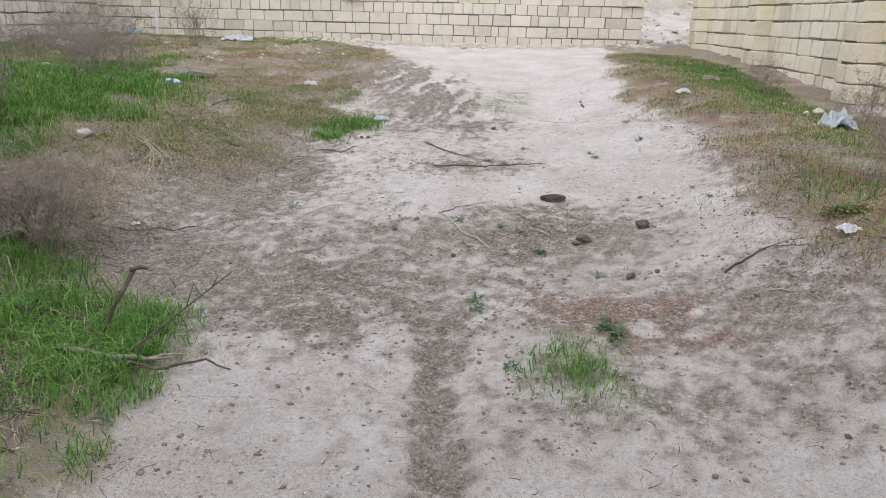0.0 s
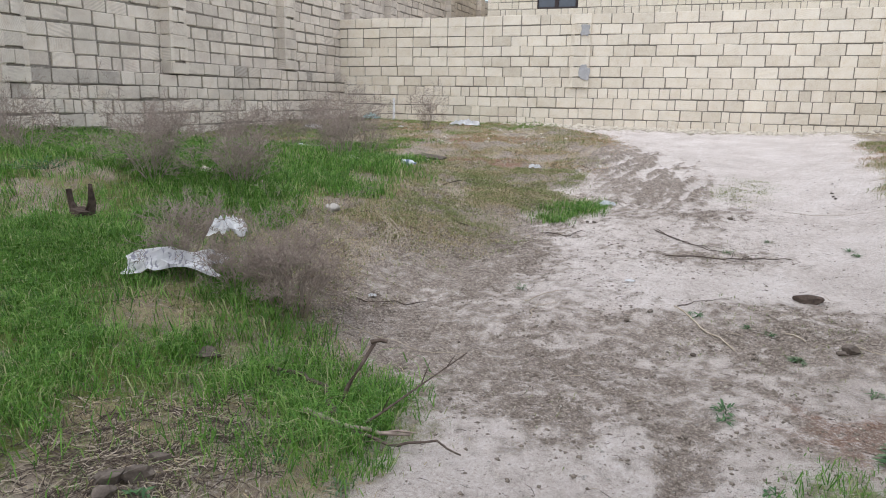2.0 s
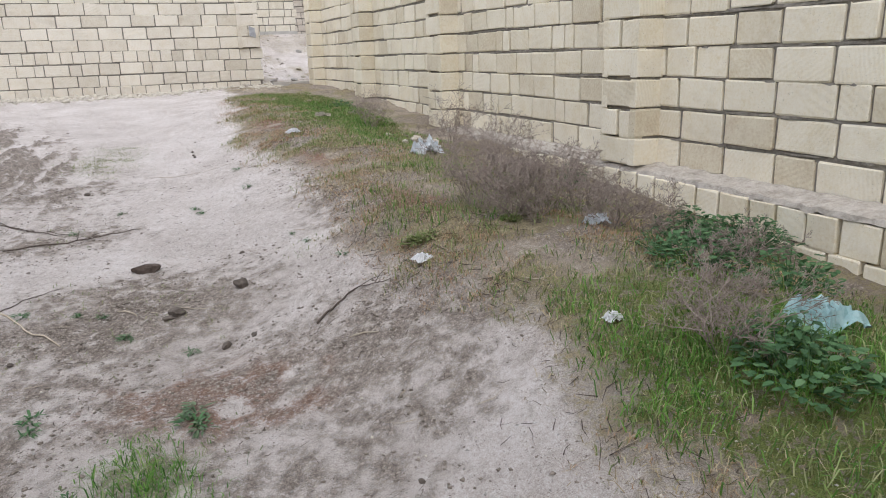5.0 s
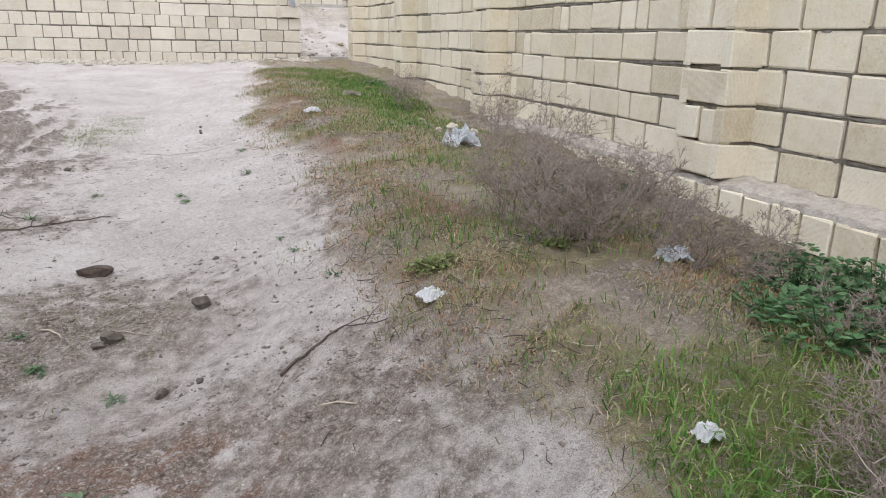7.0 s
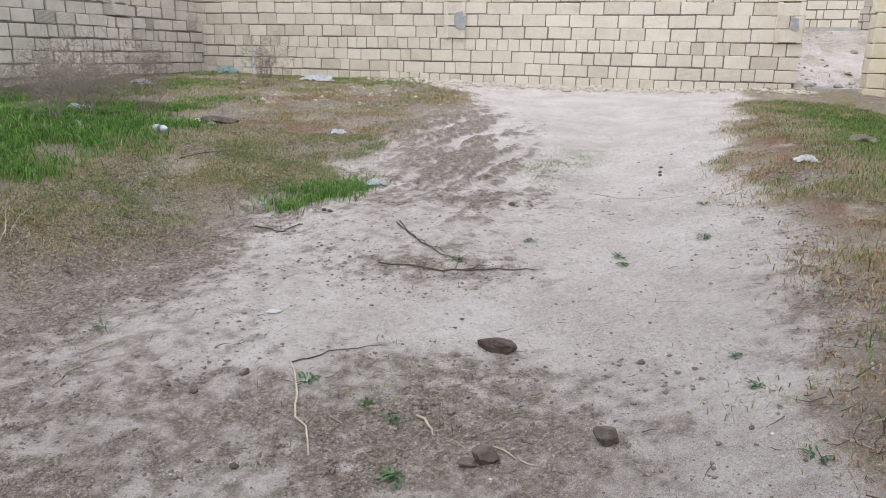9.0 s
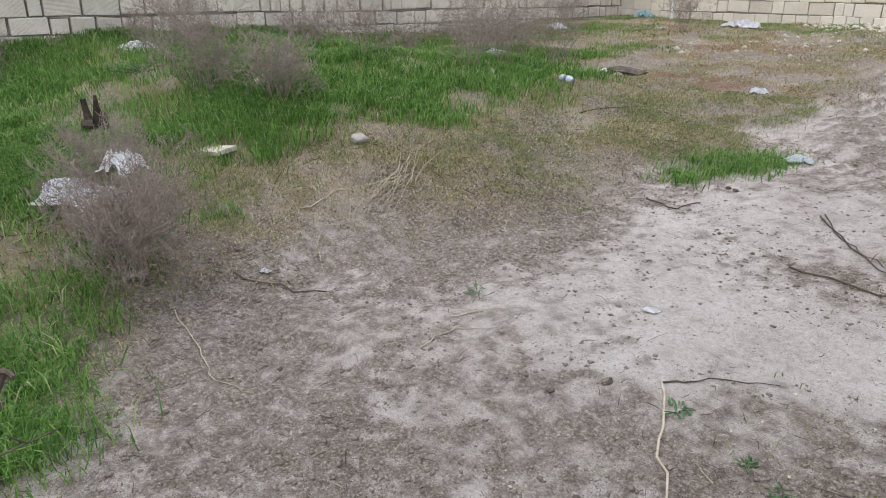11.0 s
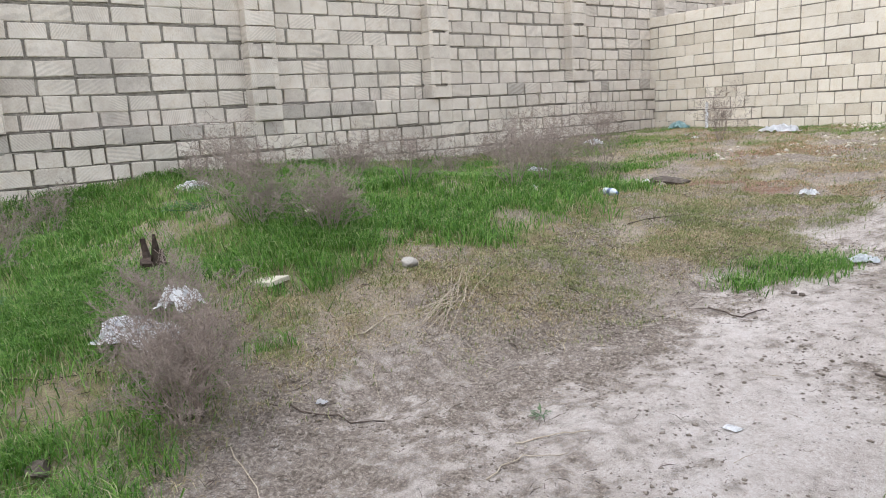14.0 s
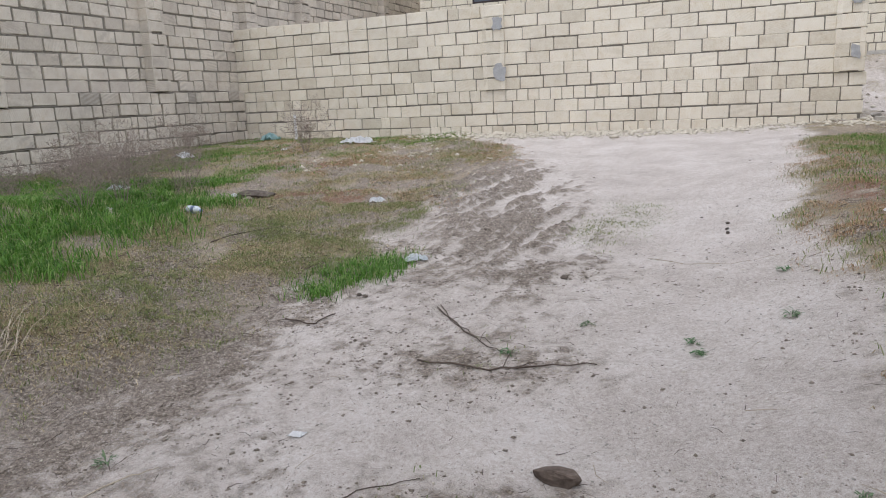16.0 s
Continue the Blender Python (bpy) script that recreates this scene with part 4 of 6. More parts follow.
sow("grass", 103, (-7.5, -0.4, 6.0, 16.0), 170000, lambda x, y: green_at(x, y) * tufts(x, y, 9) * np.where((x < -2.2) & (y < 9.5), 0, 1), (0.02, 0.08), 0.006, 1.1, GRASS, "patchy green grass near the wall corner", "grass")
sow("grass", 104, (-0.3, 3.7, 0.6, 5.5), 130000, lambda x, y: green_at(x, y) * tufts(x, y, 10), (0.025, 0.11), 0.0042, 1.1, GRASS, "green grass along the bank under the wall", "grass")
sow("grass", 105, (1.6, 3.7, 5.0, 12.0), 70000, lambda x, y: green_at(x, y) * tufts(x, y, 12), (0.02, 0.065), 0.0055, 1.2, GRASS, "green grass at the foot of the wall", "grass")
sow("dull_grass", 106, (-7.5, -0.5, 1.0, 14.5), 270000, lambda x, y: np.clip(0.3 * green_at(x, y) + 0.6 * dry_at(x, y) * (0.3 + 0.7 * clumps(x, y, 14, 1.3)) * (0.3 + 0.7 * clumps(x, y, 54, 5.0)), 0, 1), (0.012, 0.075), 0.0038, 1.4, GRASS_DULL, "thin dull green grass among straw", "grass")
sow("dull_grass", 107, (1.7, 3.7, 0.8, 12.0), 80000, lambda x, y: 0.6 * np.clip(green_at(x, y) + dry_at(x, y) * clumps(x, y, 15, 2.2), 0, 1), (0.02, 0.075), 0.004, 1.2, GRASS_DULL, "thin dull green grass among straw", "grass")
sow("dry_grass", 108, (-7.5, -0.3, 1.0, 14.5), 240000, lambda x, y: np.clip(0.07 * green_at(x, y) + dry_at(x, y) * (0.08 + 0.92 * clumps(x, y, 16, 2.5)), 0, 1), (0.008, 0.04), 0.0034, 3.2, STRAW, "flattened dry straw-coloured grass", "dry grass")
sow("dry_grass", 109, (1.7, 3.7, 0.8, 12.0), 100000, lambda x, y: np.clip(0.12 * green_at(x, y) + dry_at(x, y) * (0.06 + 0.94 * clumps(x, y, 17, 3.0)), 0, 1), (0.01, 0.045), 0.003, 2.8, STRAW, "dry straw-coloured grass on the bank", "dry grass")
sow("russet_grass", 110, (1.7, 3.6, 1.5, 12.0), 130000, lambda x, y: dry_at(x, y) * clumps(x + 3, y, 18, 1.8), (0.01, 0.035), 0.0035, 1.8, RUSSET, "russet dry grass in patches on the bank", "dry grass")
sow("russet_grass", 111, (-6.0, -0.6, 7.5, 14.0), 90000, lambda x, y: dry_at(x, y) * clumps(x, y + 4, 19, 1.0), (0.01, 0.035), 0.006, 1.8, RUSSET, "russet dry grass in patches before the back wall", "dry grass")

sow("dull_grass", 117, (-3.4, -0.9, 3.2, 8.6), 150000, lambda x, y: np.clip(1.1 - zones(x, y)[0] * 1.6, 0, 1) * (0.12 + 0.88 * clumps(x, y, 25, 1.6)) * (0.25 + 0.75 * clumps(x, y, 56, 6.0)), (0.01, 0.045), 0.0034, 1.6, GRASS_DULL, "short olive grass mixed with straw", "grass")
sow("dry_grass", 118, (-3.0, -1.2, 3.2, 8.6), 60000, lambda x, y: np.clip(1.0 - zones(x, y)[0] * 1.6, 0, 1) * (0.15 + 0.85 * clumps(x + 7, y, 26, 2.2)), (0.008, 0.032), 0.003, 3.0, STRAW, "matted straw between the grass tufts", "dry grass")


def patch_at(*spots):
    spots = [(*settle(cx, cy), r, a) for cx, cy, r, a in spots]
    return lambda x, y: np.clip(sum(a * blob(x, y, cx, cy, r, r * 1.2) for cx, cy, r, a in spots), 0, 1) * (0.25 + 0.75 * clumps(x, y, 77, 9.0))


sow("grass", 112, (0.2, 1.1, 2.2, 3.1), 9000, patch_at((0.52, 2.70, 0.12, 1.0), (0.6, 2.52, 0.12, 0.8)), (0.015, 0.05), 0.0035, 1.3, GRASS, "small bright tuft of grass on the track", "grass")
sow("grass", 113, (-1.3, -0.5, 6.2, 7.3), 9000, patch_at((-0.95, 6.55, 0.16, 1.0), (-0.78, 6.9, 0.18, 1.0), (-0.7, 7.1, 0.12, 0.8)), (0.04, 0.11), 0.005, 1.1, GRASS, "bright green strip of grass beside the track", "grass")
sow("grass", 114, (-2.0, -0.8, 1.2, 3.1), 26000, patch_at((-1.25, 2.62, 0.22, 1.0), (-1.5, 2.8, 0.25, 1.0), (-1.2, 2.2, 0.12, 0.5), (-1.05, 1.95, 0.07, 0.7), (-1.35, 1.75, 0.1, 0.6), (-1.0, 2.35, 0.06, 0.7)), (0.035, 0.12), 0.0042, 1.0, GRASS, "bright tufts of grass at the track edge", "grass")
sow("low_weeds", 115, (0.0, 1.3, 7.2, 9.4), 16000, patch_at((0.72, 8.25, 0.22, 0.8), (0.6, 7.85, 0.2, 0.6), (0.8, 8.7, 0.2, 0.6), (0.45, 8.1, 0.2, 0.4)), (0.008, 0.028), 0.0042, 1.6, GRASS_DULL, "low dull green weeds on the upper track", "weeds")
sow("low_weeds", 116, (-1.8, 1.8, 1.8, 6.0), 26000, patch_at((0.75, 4.15, 0.3, 0.35), (0.35, 4.35, 0.2, 0.35), (0.75, 2.75, 0.1, 0.6), (0.1, 3.9, 0.15, 0.25), (-0.5, 2.9, 0.15, 0.2), (0.3, 5.7, 0.2, 0.3), (1.6, 4.3, 0.12, 0.3)), (0.01, 0.045), 0.0035, 1.8, GRASS_DULL, "sparse dull green blades on dark soil", "weeds")


def crumbs(name, seed, box, count, chance, size, material, label, category, flat=0.6, yard=True):
    """Many small uneven lumps, eight triangles each, half sunk into the ground."""
    rng, x, y = scatter(seed, *box, count, lambda x, y: chance(x, y) * (inside_yard(x, y) if yard else 1.0))
    n = len(x)
    s = size[0] * (size[1] / size[0]) ** (rng.random(n) ** 3.6)
    turn = rng.uniform(0, 2 * np.pi, n)
    z = ground_many(x, y)
    pts = []
    for k in range(4):
        f, r = turn + k * np.pi / 2 + rng.uniform(-0.4, 0.4, n), s * rng.uniform(0.6, 1.3, n)
        pts.append(np.stack([x + np.cos(f) * r, y + np.sin(f) * r, z + s * rng.uniform(-0.1, 0.35, n) * flat], 1))
    pts.append(np.stack([x + s * rng.uniform(-0.3, 0.3, n), y + s * rng.uniform(-0.3, 0.3, n), z + s * flat * rng.uniform(0.7, 1.3, n)], 1))
    pts.append(np.stack([x, y, z - s * 0.4], 1))
    co = np.stack(pts, 1).reshape(-1, 3)
    k = 6 * np.arange(n)[:, None]
    tris = np.concatenate([k + t for t in ([0, 1, 4], [1, 2, 4], [2, 3, 4], [3, 0, 4], [1, 0, 5], [2, 1, 5], [3, 2, 5], [0, 3, 5])], 1).reshape(-1, 3)
    stuff_mesh(name, co, tris, material, label, category)


def bits(name, seed, box, count, chance, length, radius, material, label, category):
    """Many small twigs lying about, each a bent three-sided rod."""
    rng, x, y = scatter(seed, *box, count, lambda x, y: chance(x, y) * inside_yard(x, y))
    n = len(x)
    half, f = rng.uniform(*length, n) / 2, rng.uniform(0, 2 * np.pi, n)
    kink = f + rng.uniform(-0.6, 0.6, n)
    ax, ay, bx, by = x - np.cos(f) * half, y - np.sin(f) * half, x + np.cos(kink) * half, y + np.sin(kink) * half
    r = radius * rng.uniform(0.5, 1.5, n)
    pts = []
    for px, py, g, q in ((ax, ay, f, 1.0), (x, y, f, 0.9), (bx, by, kink, 0.35)):
        z = ground_many(px, py) + 0.004 + rng.uniform(0, 0.012, n)
        for c, s in ((1, 0), (-0.5, 0.87), (-0.5, -0.87)):
            pts.append(np.stack([px - np.sin(g) * r * q * s, py + np.cos(g) * r * q * s, z + r * q * c], 1))
    co = np.stack(pts, 1).reshape(-1, 3)
    k = 9 * np.arange(n)[:, None]
    quads = [(a + o, (a + 1) % 3 + o, (a + 1) % 3 + 3 + o, a + 3 + o) for o in (0, 3) for a in range(3)]
    tris = np.concatenate([k + list(t) for q in quads for t in (q[:3], (q[0], q[2], q[3]))], 1).reshape(-1, 3)
    stuff_mesh(name, co, tris, material, label, category)


def dark_at(x, y):
    return zones(x, y)[1]


crumbs("soil_crumbs", 201, (-2.2, 2.3, 1.2, 7.5), 230000, lambda x, y: np.clip(0.02 * clumps(x, y, 36, 1.5) + 1.1 * dark_at(x, y) ** 1.5 * clumps(x, y, 28, 4.0), 0, 1), (0.0028, 0.014), CRUMB, "dark crumbs of soil strewn over the track", "soil")
crumbs("soil_crumbs", 202, (-2.2, 2.6, 7.0, 13.5), 40000, lambda x, y: np.clip(0.002 + 1.0 * dark_at(x, y) ** 1.8 * clumps(x, y, 29, 3.0), 0, 1), (0.004, 0.020), CRUMB, "dark crumbs of soil on the upper track", "soil")
crumbs("pebbles", 203, (-2.0, 2.4, 1.2, 9.0), 44000, lambda x, y: 0.15 + 0.6 * clumps(x, y, 21, 2.0), (0.0015, 0.008), GREYSTONE, "small grey pebbles on the sandy track", "pebbles")
crumbs("pebbles", 204, (-2.0, 2.4, 1.2, 9.0), 14000, lambda x, y: 0.6 * clumps(x, y, 22, 2.0), (0.002, 0.010), CHIP, "pale stone chips on the sandy track", "pebbles")
crumbs("pebbles", 209, (-2.0, 2.4, 1.2, 11.0), 300, lambda x, y: 0.2 + 0.6 * clumps(x, y, 27, 1.5), (0.004, 0.014), CLOD, "scattered dark pebbles on the sandy track", "pebbles")
crumbs("rubble", 205, (-3.2, 3.6, 12.4, 14.8), 16000, lambda x, y: smooth(1.7, 0.1, 14.4 - y - 0.0612 * x) * (0.25 + 0.75 * clumps(x, y, 24, 1.5)), (0.012, 0.075), CHIP, "pale limestone rubble along the wall foot", "rubble")
crumbs("rubble", 206, (-4.0, -0.8, 10.0, 13.0), 500, lambda x, y: clumps(x, y, 26, 0.9), (0.012, 0.05), CHIP, "scattered pale stone chips in dry grass", "rubble")
crumbs("rubble", 211, (3.5, 7.0, 13.0, 20.0), 1500, lambda x, y: smooth(14.0, 14.6, y + 0.0612 * x) * (0.1 + 0.9 * clumps(x, y, 33, 1.1)), (0.01, 0.06), CHIP, "pale rubble strewn in the passage", "rubble", yard=False)
crumbs("soil_crumbs", 212, (3.5, 7.0, 13.0, 20.0), 1200, lambda x, y: smooth(14.0, 14.6, y + 0.0612 * x) * clumps(x + 5, y, 34, 0.9), (0.008, 0.04), CRUMB, "dark soil and litter in the passage", "soil", yard=False)
bits("twig_litter", 207, (-2.6, 2.2, 1.2, 7.5), 5000, lambda x, y: np.clip(0.10 + 0.7 * dark_at(x, y) + 0.5 * dry_at(x, y), 0, 1), (0.012, 0.06), 0.0012, TWIG_DARK, "broken dark twigs and stalks on the soil", "twigs")
bits("twig_litter", 210, (-4.0, 3.4, 1.2, 9.0), 16000, lambda x, y: np.clip(0.85 * dry_at(x, y) * clumps(x, y, 31, 2.0), 0, 1), (0.02, 0.11), 0.0016, TWIG_DARK, "dark broken stalks tangled in dry grass", "twigs")
bits("twig_litter", 208, (-4.0, 3.6, 1.2, 12.0), 7000, lambda x, y: np.clip(0.02 + 0.12 * dark_at(x, y) + 0.6 * dry_at(x, y), 0, 1), (0.03, 0.13), 0.0014, STALK, "bleached stalks and straw lying about", "straw")


bits("twig_litter", 213, (-2.3, -1.1, 1.4, 2.9), 5200, patch_at((-1.75, 2.0, 0.4, 1.0), (-1.72, 2.5, 0.26, 0.9), (-1.9, 1.7, 0.3, 0.8)), (0.02, 0.13), 0.0019, TWIG_DARK, "heap of dark broken twigs beside the grass", "twigs")
bits("twig_litter", 214, (-2.3, -1.1, 1.4, 2.9), 2600, patch_at((-1.75, 2.0, 0.4, 1.0), (-1.72, 2.5, 0.26, 0.9), (-1.9, 1.7, 0.3, 0.8)), (0.03, 0.16), 0.0017, STALK, "bleached stalks on a heap of twigs", "straw")


# ---- sticks, stones, shrubs ----
def tube(bm, pts, r0, r1, sides=6):
    """A tapered round rod along points."""
    pts = [Vector(p) for p in pts]
    rings = []
    for i, p in enumerate(pts):
        d = (pts[min(i + 1, len(pts) - 1)] - pts[max(i - 1, 0)]).normalized()
        u = d.cross(Vector((0.13, 0.21, 1)) if abs(d.z) < 0.9 else Vector((1, 0.2, 0))).normalized()
        v = d.cross(u)
        r = r0 + (r1 - r0) * i / (len(pts) - 1)
        rings.append([bm.verts.new(p + (u * math.cos(2 * math.pi * k / sides) + v * math.sin(2 * math.pi * k / sides)) * r) for k in range(sides)])
    for a, b in zip(rings, rings[1:]):
        for k in range(sides):
            bm.faces.new((a[k], a[(k + 1) % sides], b[(k + 1) % sides], b[k]))
    bm.faces.new(rings[0][::-1])
    bm.faces.new(rings[-1])


def lying(points, lift, rng, wob=0.012, steps=4):
    """Points of a stick on the ground, with small bends."""
    out = []
    for (x0, y0), (x1, y1) in zip(points, points[1:]):
        for k in range(steps):
            f = k / steps
            x, y = x0 + (x1 - x0) * f + rng.uniform(-wob, wob), y0 + (y1 - y0) * f + rng.uniform(-wob, wob)
            out.append((x, y, ground_at(x, y) + lift + rng.uniform(0, wob * 0.6)))
    x, y = points[-1]
    return out + [(x, y, ground_at(x, y) + lift)]


def stick(name, points, r0, r1, material, label, seed, side_twigs=0, group=""):
    rng = random.Random(seed)
    base = thing(name, label, "stick", group)
    points = [settle(*q) for q in points]
    if name != "fallen_branch":
        r0, r1 = 0.62 * r0, 0.62 * r1
    pts = lying(points, r0 * 0.8 + (0.03 if name == "fallen_branch" else 0.0), rng)
    bm = bmesh.new()
    tube(bm, pts, r0, r1)
    part("stem", bm, material, base, smooth_shade=True)
    for k in range(side_twigs):
        i = rng.randrange(1, len(pts) - 1)
        p, ang = Vector(pts[i]), rng.uniform(0, 6.28)
        q = p + Vector((math.cos(ang), math.sin(ang), 0)) * rng.uniform(0.06, 0.16)
        q.z = ground_at(q.x, q.y) + rng.uniform(0.005, 0.05)
        bm = bmesh.new()
        tube(bm, [p, (p + q) / 2 + Vector((0, 0, 0.01)), q], r1 * 1.1, r1 * 0.5, 5)
        part("twig", bm, material, base)
    return base


def lump(name, x, y, sx, sy, sz, turn, material, label, category, seed, sink=0.25, rough=0.3, square=1.0):
    """A stone or clod: a displaced ball, flattened, partly sunk."""
    rng = random.Random(seed)
    x, y = settle(x, y)
    bm = bmesh.new()
    bmesh.ops.create_icosphere(bm, subdivisions=3, radius=1)
    off = Vector((rng.uniform(0, 50), rng.uniform(0, 50), rng.uniform(0, 50)))
    cuts = [(Vector((rng.gauss(0, 1), rng.gauss(0, 1), rng.gauss(0, 0.8))).normalized(), rng.uniform(0.62, 0.88)) for _ in range(11)]
    for v in bm.verts:
        d = v.co.normalized()
        k = 1 + rough * noise.noise(d * 1.3 + off) + rough * 0.5 * noise.noise(d * 3.1 + off) + 0.25 * rough * noise.noise(d * 8 + off)
        q = Vector([math.copysign(abs(c) ** square, c) for c in d]) * k
        for n, far in cuts:
            over = q.dot(n) - far
            if over > 0:
                q = q - n * over
        v.co = Vector((math.copysign(min(abs(q.x), 0.95), q.x) * sx, q.y * sy, max(q.z, -0.75) * sz))
    me = bpy.data.meshes.new(name)
    bm.to_mesh(me)
    bm.free()
    me.materials.append(material)
    for p in me.polygons:
        p.use_smooth = rough < 0.25
    ob = new(name, me)
    ob.matrix_basis = pose(x, y, ground_at(x, y) + sz * (0.75 - 1.2 * sink), rng.uniform(-6, 6), rng.uniform(-6, 6), turn)
    return tagged(ob, label, category)


def shrub(x, y, radius, height, density, label, seed, material=None, stems=9, spread=0.72):
    """A dead shrub: woody stems that fork again and again into a haze of fine twigs."""
    rng = random.Random(seed)
    base = thing("dead_shrub", label, "shrub", "dead shrubs")
    x, y = settle(x, y)
    base.location = (x, y, ground_at(x, y) - 0.01)
    wood, fine = bmesh.new(), []

    def grow(p, d, length, r, level):
        q = p + d * length
        if level < 2:
            tube(wood, [p, (p + q) / 2 + Vector((rng.uniform(-1, 1), rng.uniform(-1, 1), 0)) * 0.02, q], r, r * 0.65, 4)
        else:
            fine.append((p, q, r))
        if level >= 5:
            return
        for _ in range(density if level > 0 else 3):
            k = rng.uniform(0.35, 1.0)
            e = (d + Vector((rng.gauss(0, 1), rng.gauss(0, 1), rng.gauss(0.15, 0.8))) * spread).normalized()
            grow(p + (q - p) * k, e, length * rng.uniform(0.45, 0.75), r * 0.55, level + 1)

    for s in range(stems):
        f = 2 * math.pi * (s + rng.random()) / stems
        out = rng.uniform(0.15, 1.0) * radius
        d = Vector((math.cos(f) * out, math.sin(f) * out, height * rng.uniform(0.5, 0.95)))
        grow(Vector((math.cos(f) * 0.03, math.sin(f) * 0.03, 0)), d.normalized(), d.length * 0.5, 0.0032, 0)
    part("woody_base", wood, TWIG, base)
    a = np.array([[*p, *q, r] for p, q, r in fine])
    p, q, r = a[:, :3], a[:, 3:6], np.clip(a[:, 6:], 0.0013, 0.002)
    d = q - p
    u = np.cross(d, [0.3, 0.5, 0.81])
    u /= np.linalg.norm(u, axis=1, keepdims=True) + 1e-9
    v = np.cross(d, u)
    v /= np.linalg.norm(v, axis=1, keepdims=True) + 1e-9
    co = np.stack([p + u * r, p - u * r * 0.5 + v * r * 0.87, p - u * r * 0.5 - v * r * 0.87, q], 1).reshape(-1, 3)
    k = 4 * np.arange(len(p))[:, None]
    tris = np.concatenate([k + [0, 1, 3], k + [1, 2, 3], k + [2, 0, 3]], 1).reshape(-1, 3)
    co[:, 2] = np.maximum(co[:, 2], 0.0)
    tagged(stuff_mesh("twig_haze", co, tris, material or TWIG, "", "", base), kind="stuff")
    return base


GREYTWIG = "brittle grey-brown dead shrub in the grass"
for i, (x, y, r, h, dens, st) in enumerate((
    (-1.86, 3.41, 0.34, 0.66, 4, 18), (-2.02, 3.49, 0.28, 0.5, 4, 12), (-2.75, 3.66, 0.34, 0.5, 3, 14), (-2.3, 3.52, 0.3, 0.42, 3, 12),
    (-6.09, 5.60, 0.40, 0.75, 3, 9), (-3.92, 4.92, 0.40, 0.70, 3, 9), (-3.17, 5.00, 0.30, 0.55, 3, 8), (-5.08, 6.58, 0.35, 0.50, 3, 8),
    (-3.82, 6.25, 0.35, 0.60, 3, 9), (-5.26, 8.04, 0.35, 0.55, 3, 8), (-4.66, 8.57, 0.40, 0.85, 3, 9), (-4.08, 8.48, 0.40, 0.85, 3, 9),
    (-3.62, 8.64, 0.40, 0.9, 3, 10), (-6.37, 12.24, 0.5, 0.6, 3, 8), (-4.07, 11.87, 0.35, 0.9, 4, 9), (-6.51, 9.82, 0.5, 0.4, 3, 8),
    (-5.04, 3.24, 0.42, 0.55, 3, 10), (-6.89, 3.20, 0.45, 0.5, 3, 9), (-3.78, 4.76, 0.35, 0.6, 3, 9), (-3.13, 4.98, 0.25, 0.5, 3, 8),
    (-3.32, 7.05, 0.35, 0.75, 3, 9), (-3.43, 7.60, 0.35, 0.8, 3, 9), (-5.52, 5.24, 0.4, 0.6, 3, 8), (-4.71, 6.25, 0.4, 0.6, 3, 8), (-6.09, 3.84, 0.4, 0.5, 3, 8),
)):
    shrub(x, y, r * 1.15, h * 1.15, 3, GREYTWIG, 300 + i, None, st + 3)
BANKTWIG = "tangled dry brown shrub at the wall foot"
for i, (x, y, r, h, dens, st) in enumerate((
    (2.50, 4.00, 0.32, 0.55, 4, 12), (2.82, 4.29, 0.3, 0.6, 4, 10), (2.63, 3.58, 0.35, 0.45, 4, 12), (2.98, 3.67, 0.35, 0.42, 4, 12),
    (2.93, 3.30, 0.32, 0.35, 4, 11), (3.05, 3.22, 0.3, 0.3, 4, 10), (2.52, 3.62, 0.3, 0.35, 3, 10), (3.66, 6.50, 0.3, 0.6, 3, 8), (3.47, 4.63, 0.3, 0.5, 3, 10),
    (2.30, 1.92, 0.30, 0.42, 4, 12), (3.35, 8.18, 0.3, 0.5, 3, 8), (2.94, 2.56, 0.25, 0.3, 3, 8),
)):
    shrub(min(x, 3.55), y, r * 1.1, h, 3, BANKTWIG, 400 + i, None, st + 2)

# the fallen branch, its upright dead stick and other sticks
def upright_stick():
    base = thing("dead_branch", "dark dead branch standing up out of the grass", "branch")
    x, y = settle(-1.34, 2.70)
    z = ground_at(x, y)
    bm = bmesh.new()
    tube(bm, [(x, y, z - 0.03), (x + 0.04, y + 0.03, z + 0.10), (x + 0.09, y + 0.05, z + 0.19), (x + 0.14, y + 0.08, z + 0.285)], 0.011, 0.008)
    part("stem", bm, TWIG_DARK, base, smooth_shade=True)
    bm = bmesh.new()
    tube(bm, [(x + 0.12, y + 0.07, z + 0.28), (x + 0.155, y + 0.085, z + 0.287), (x + 0.185, y + 0.09, z + 0.282)], 0.010, 0.007)
    part("stub", bm, TWIG_DARK, base)
    base = thing("dead_branch", "thin forked dead twig leaning over grass", "branch")
    x, y = settle(-1.19, 2.49)
    z = ground_at(x, y)
    bm = bmesh.new()
    tube(bm, [(x, y, z + 0.01), (x + 0.1, y + 0.06, z + 0.08), (x + 0.22, y + 0.16, z + 0.17), (x + 0.36, y + 0.3, z + 0.27)], 0.006, 0.002)
    part("stem", bm, TWIG_DARK, base)
    for p, q in (((x + 0.22, y + 0.16, z + 0.17), (x + 0.24, y + 0.2, z + 0.25)), ((x + 0.1, y + 0.06, z + 0.08), (x + 0.15, y + 0.02, z + 0.17)), ((x + 0.3, y + 0.24, z + 0.23), (x + 0.34, y + 0.2, z + 0.29))):
        bm = bmesh.new()
        tube(bm, [p, q], 0.003, 0.0015, 5)
        part("twig", bm, TWIG_DARK, base)


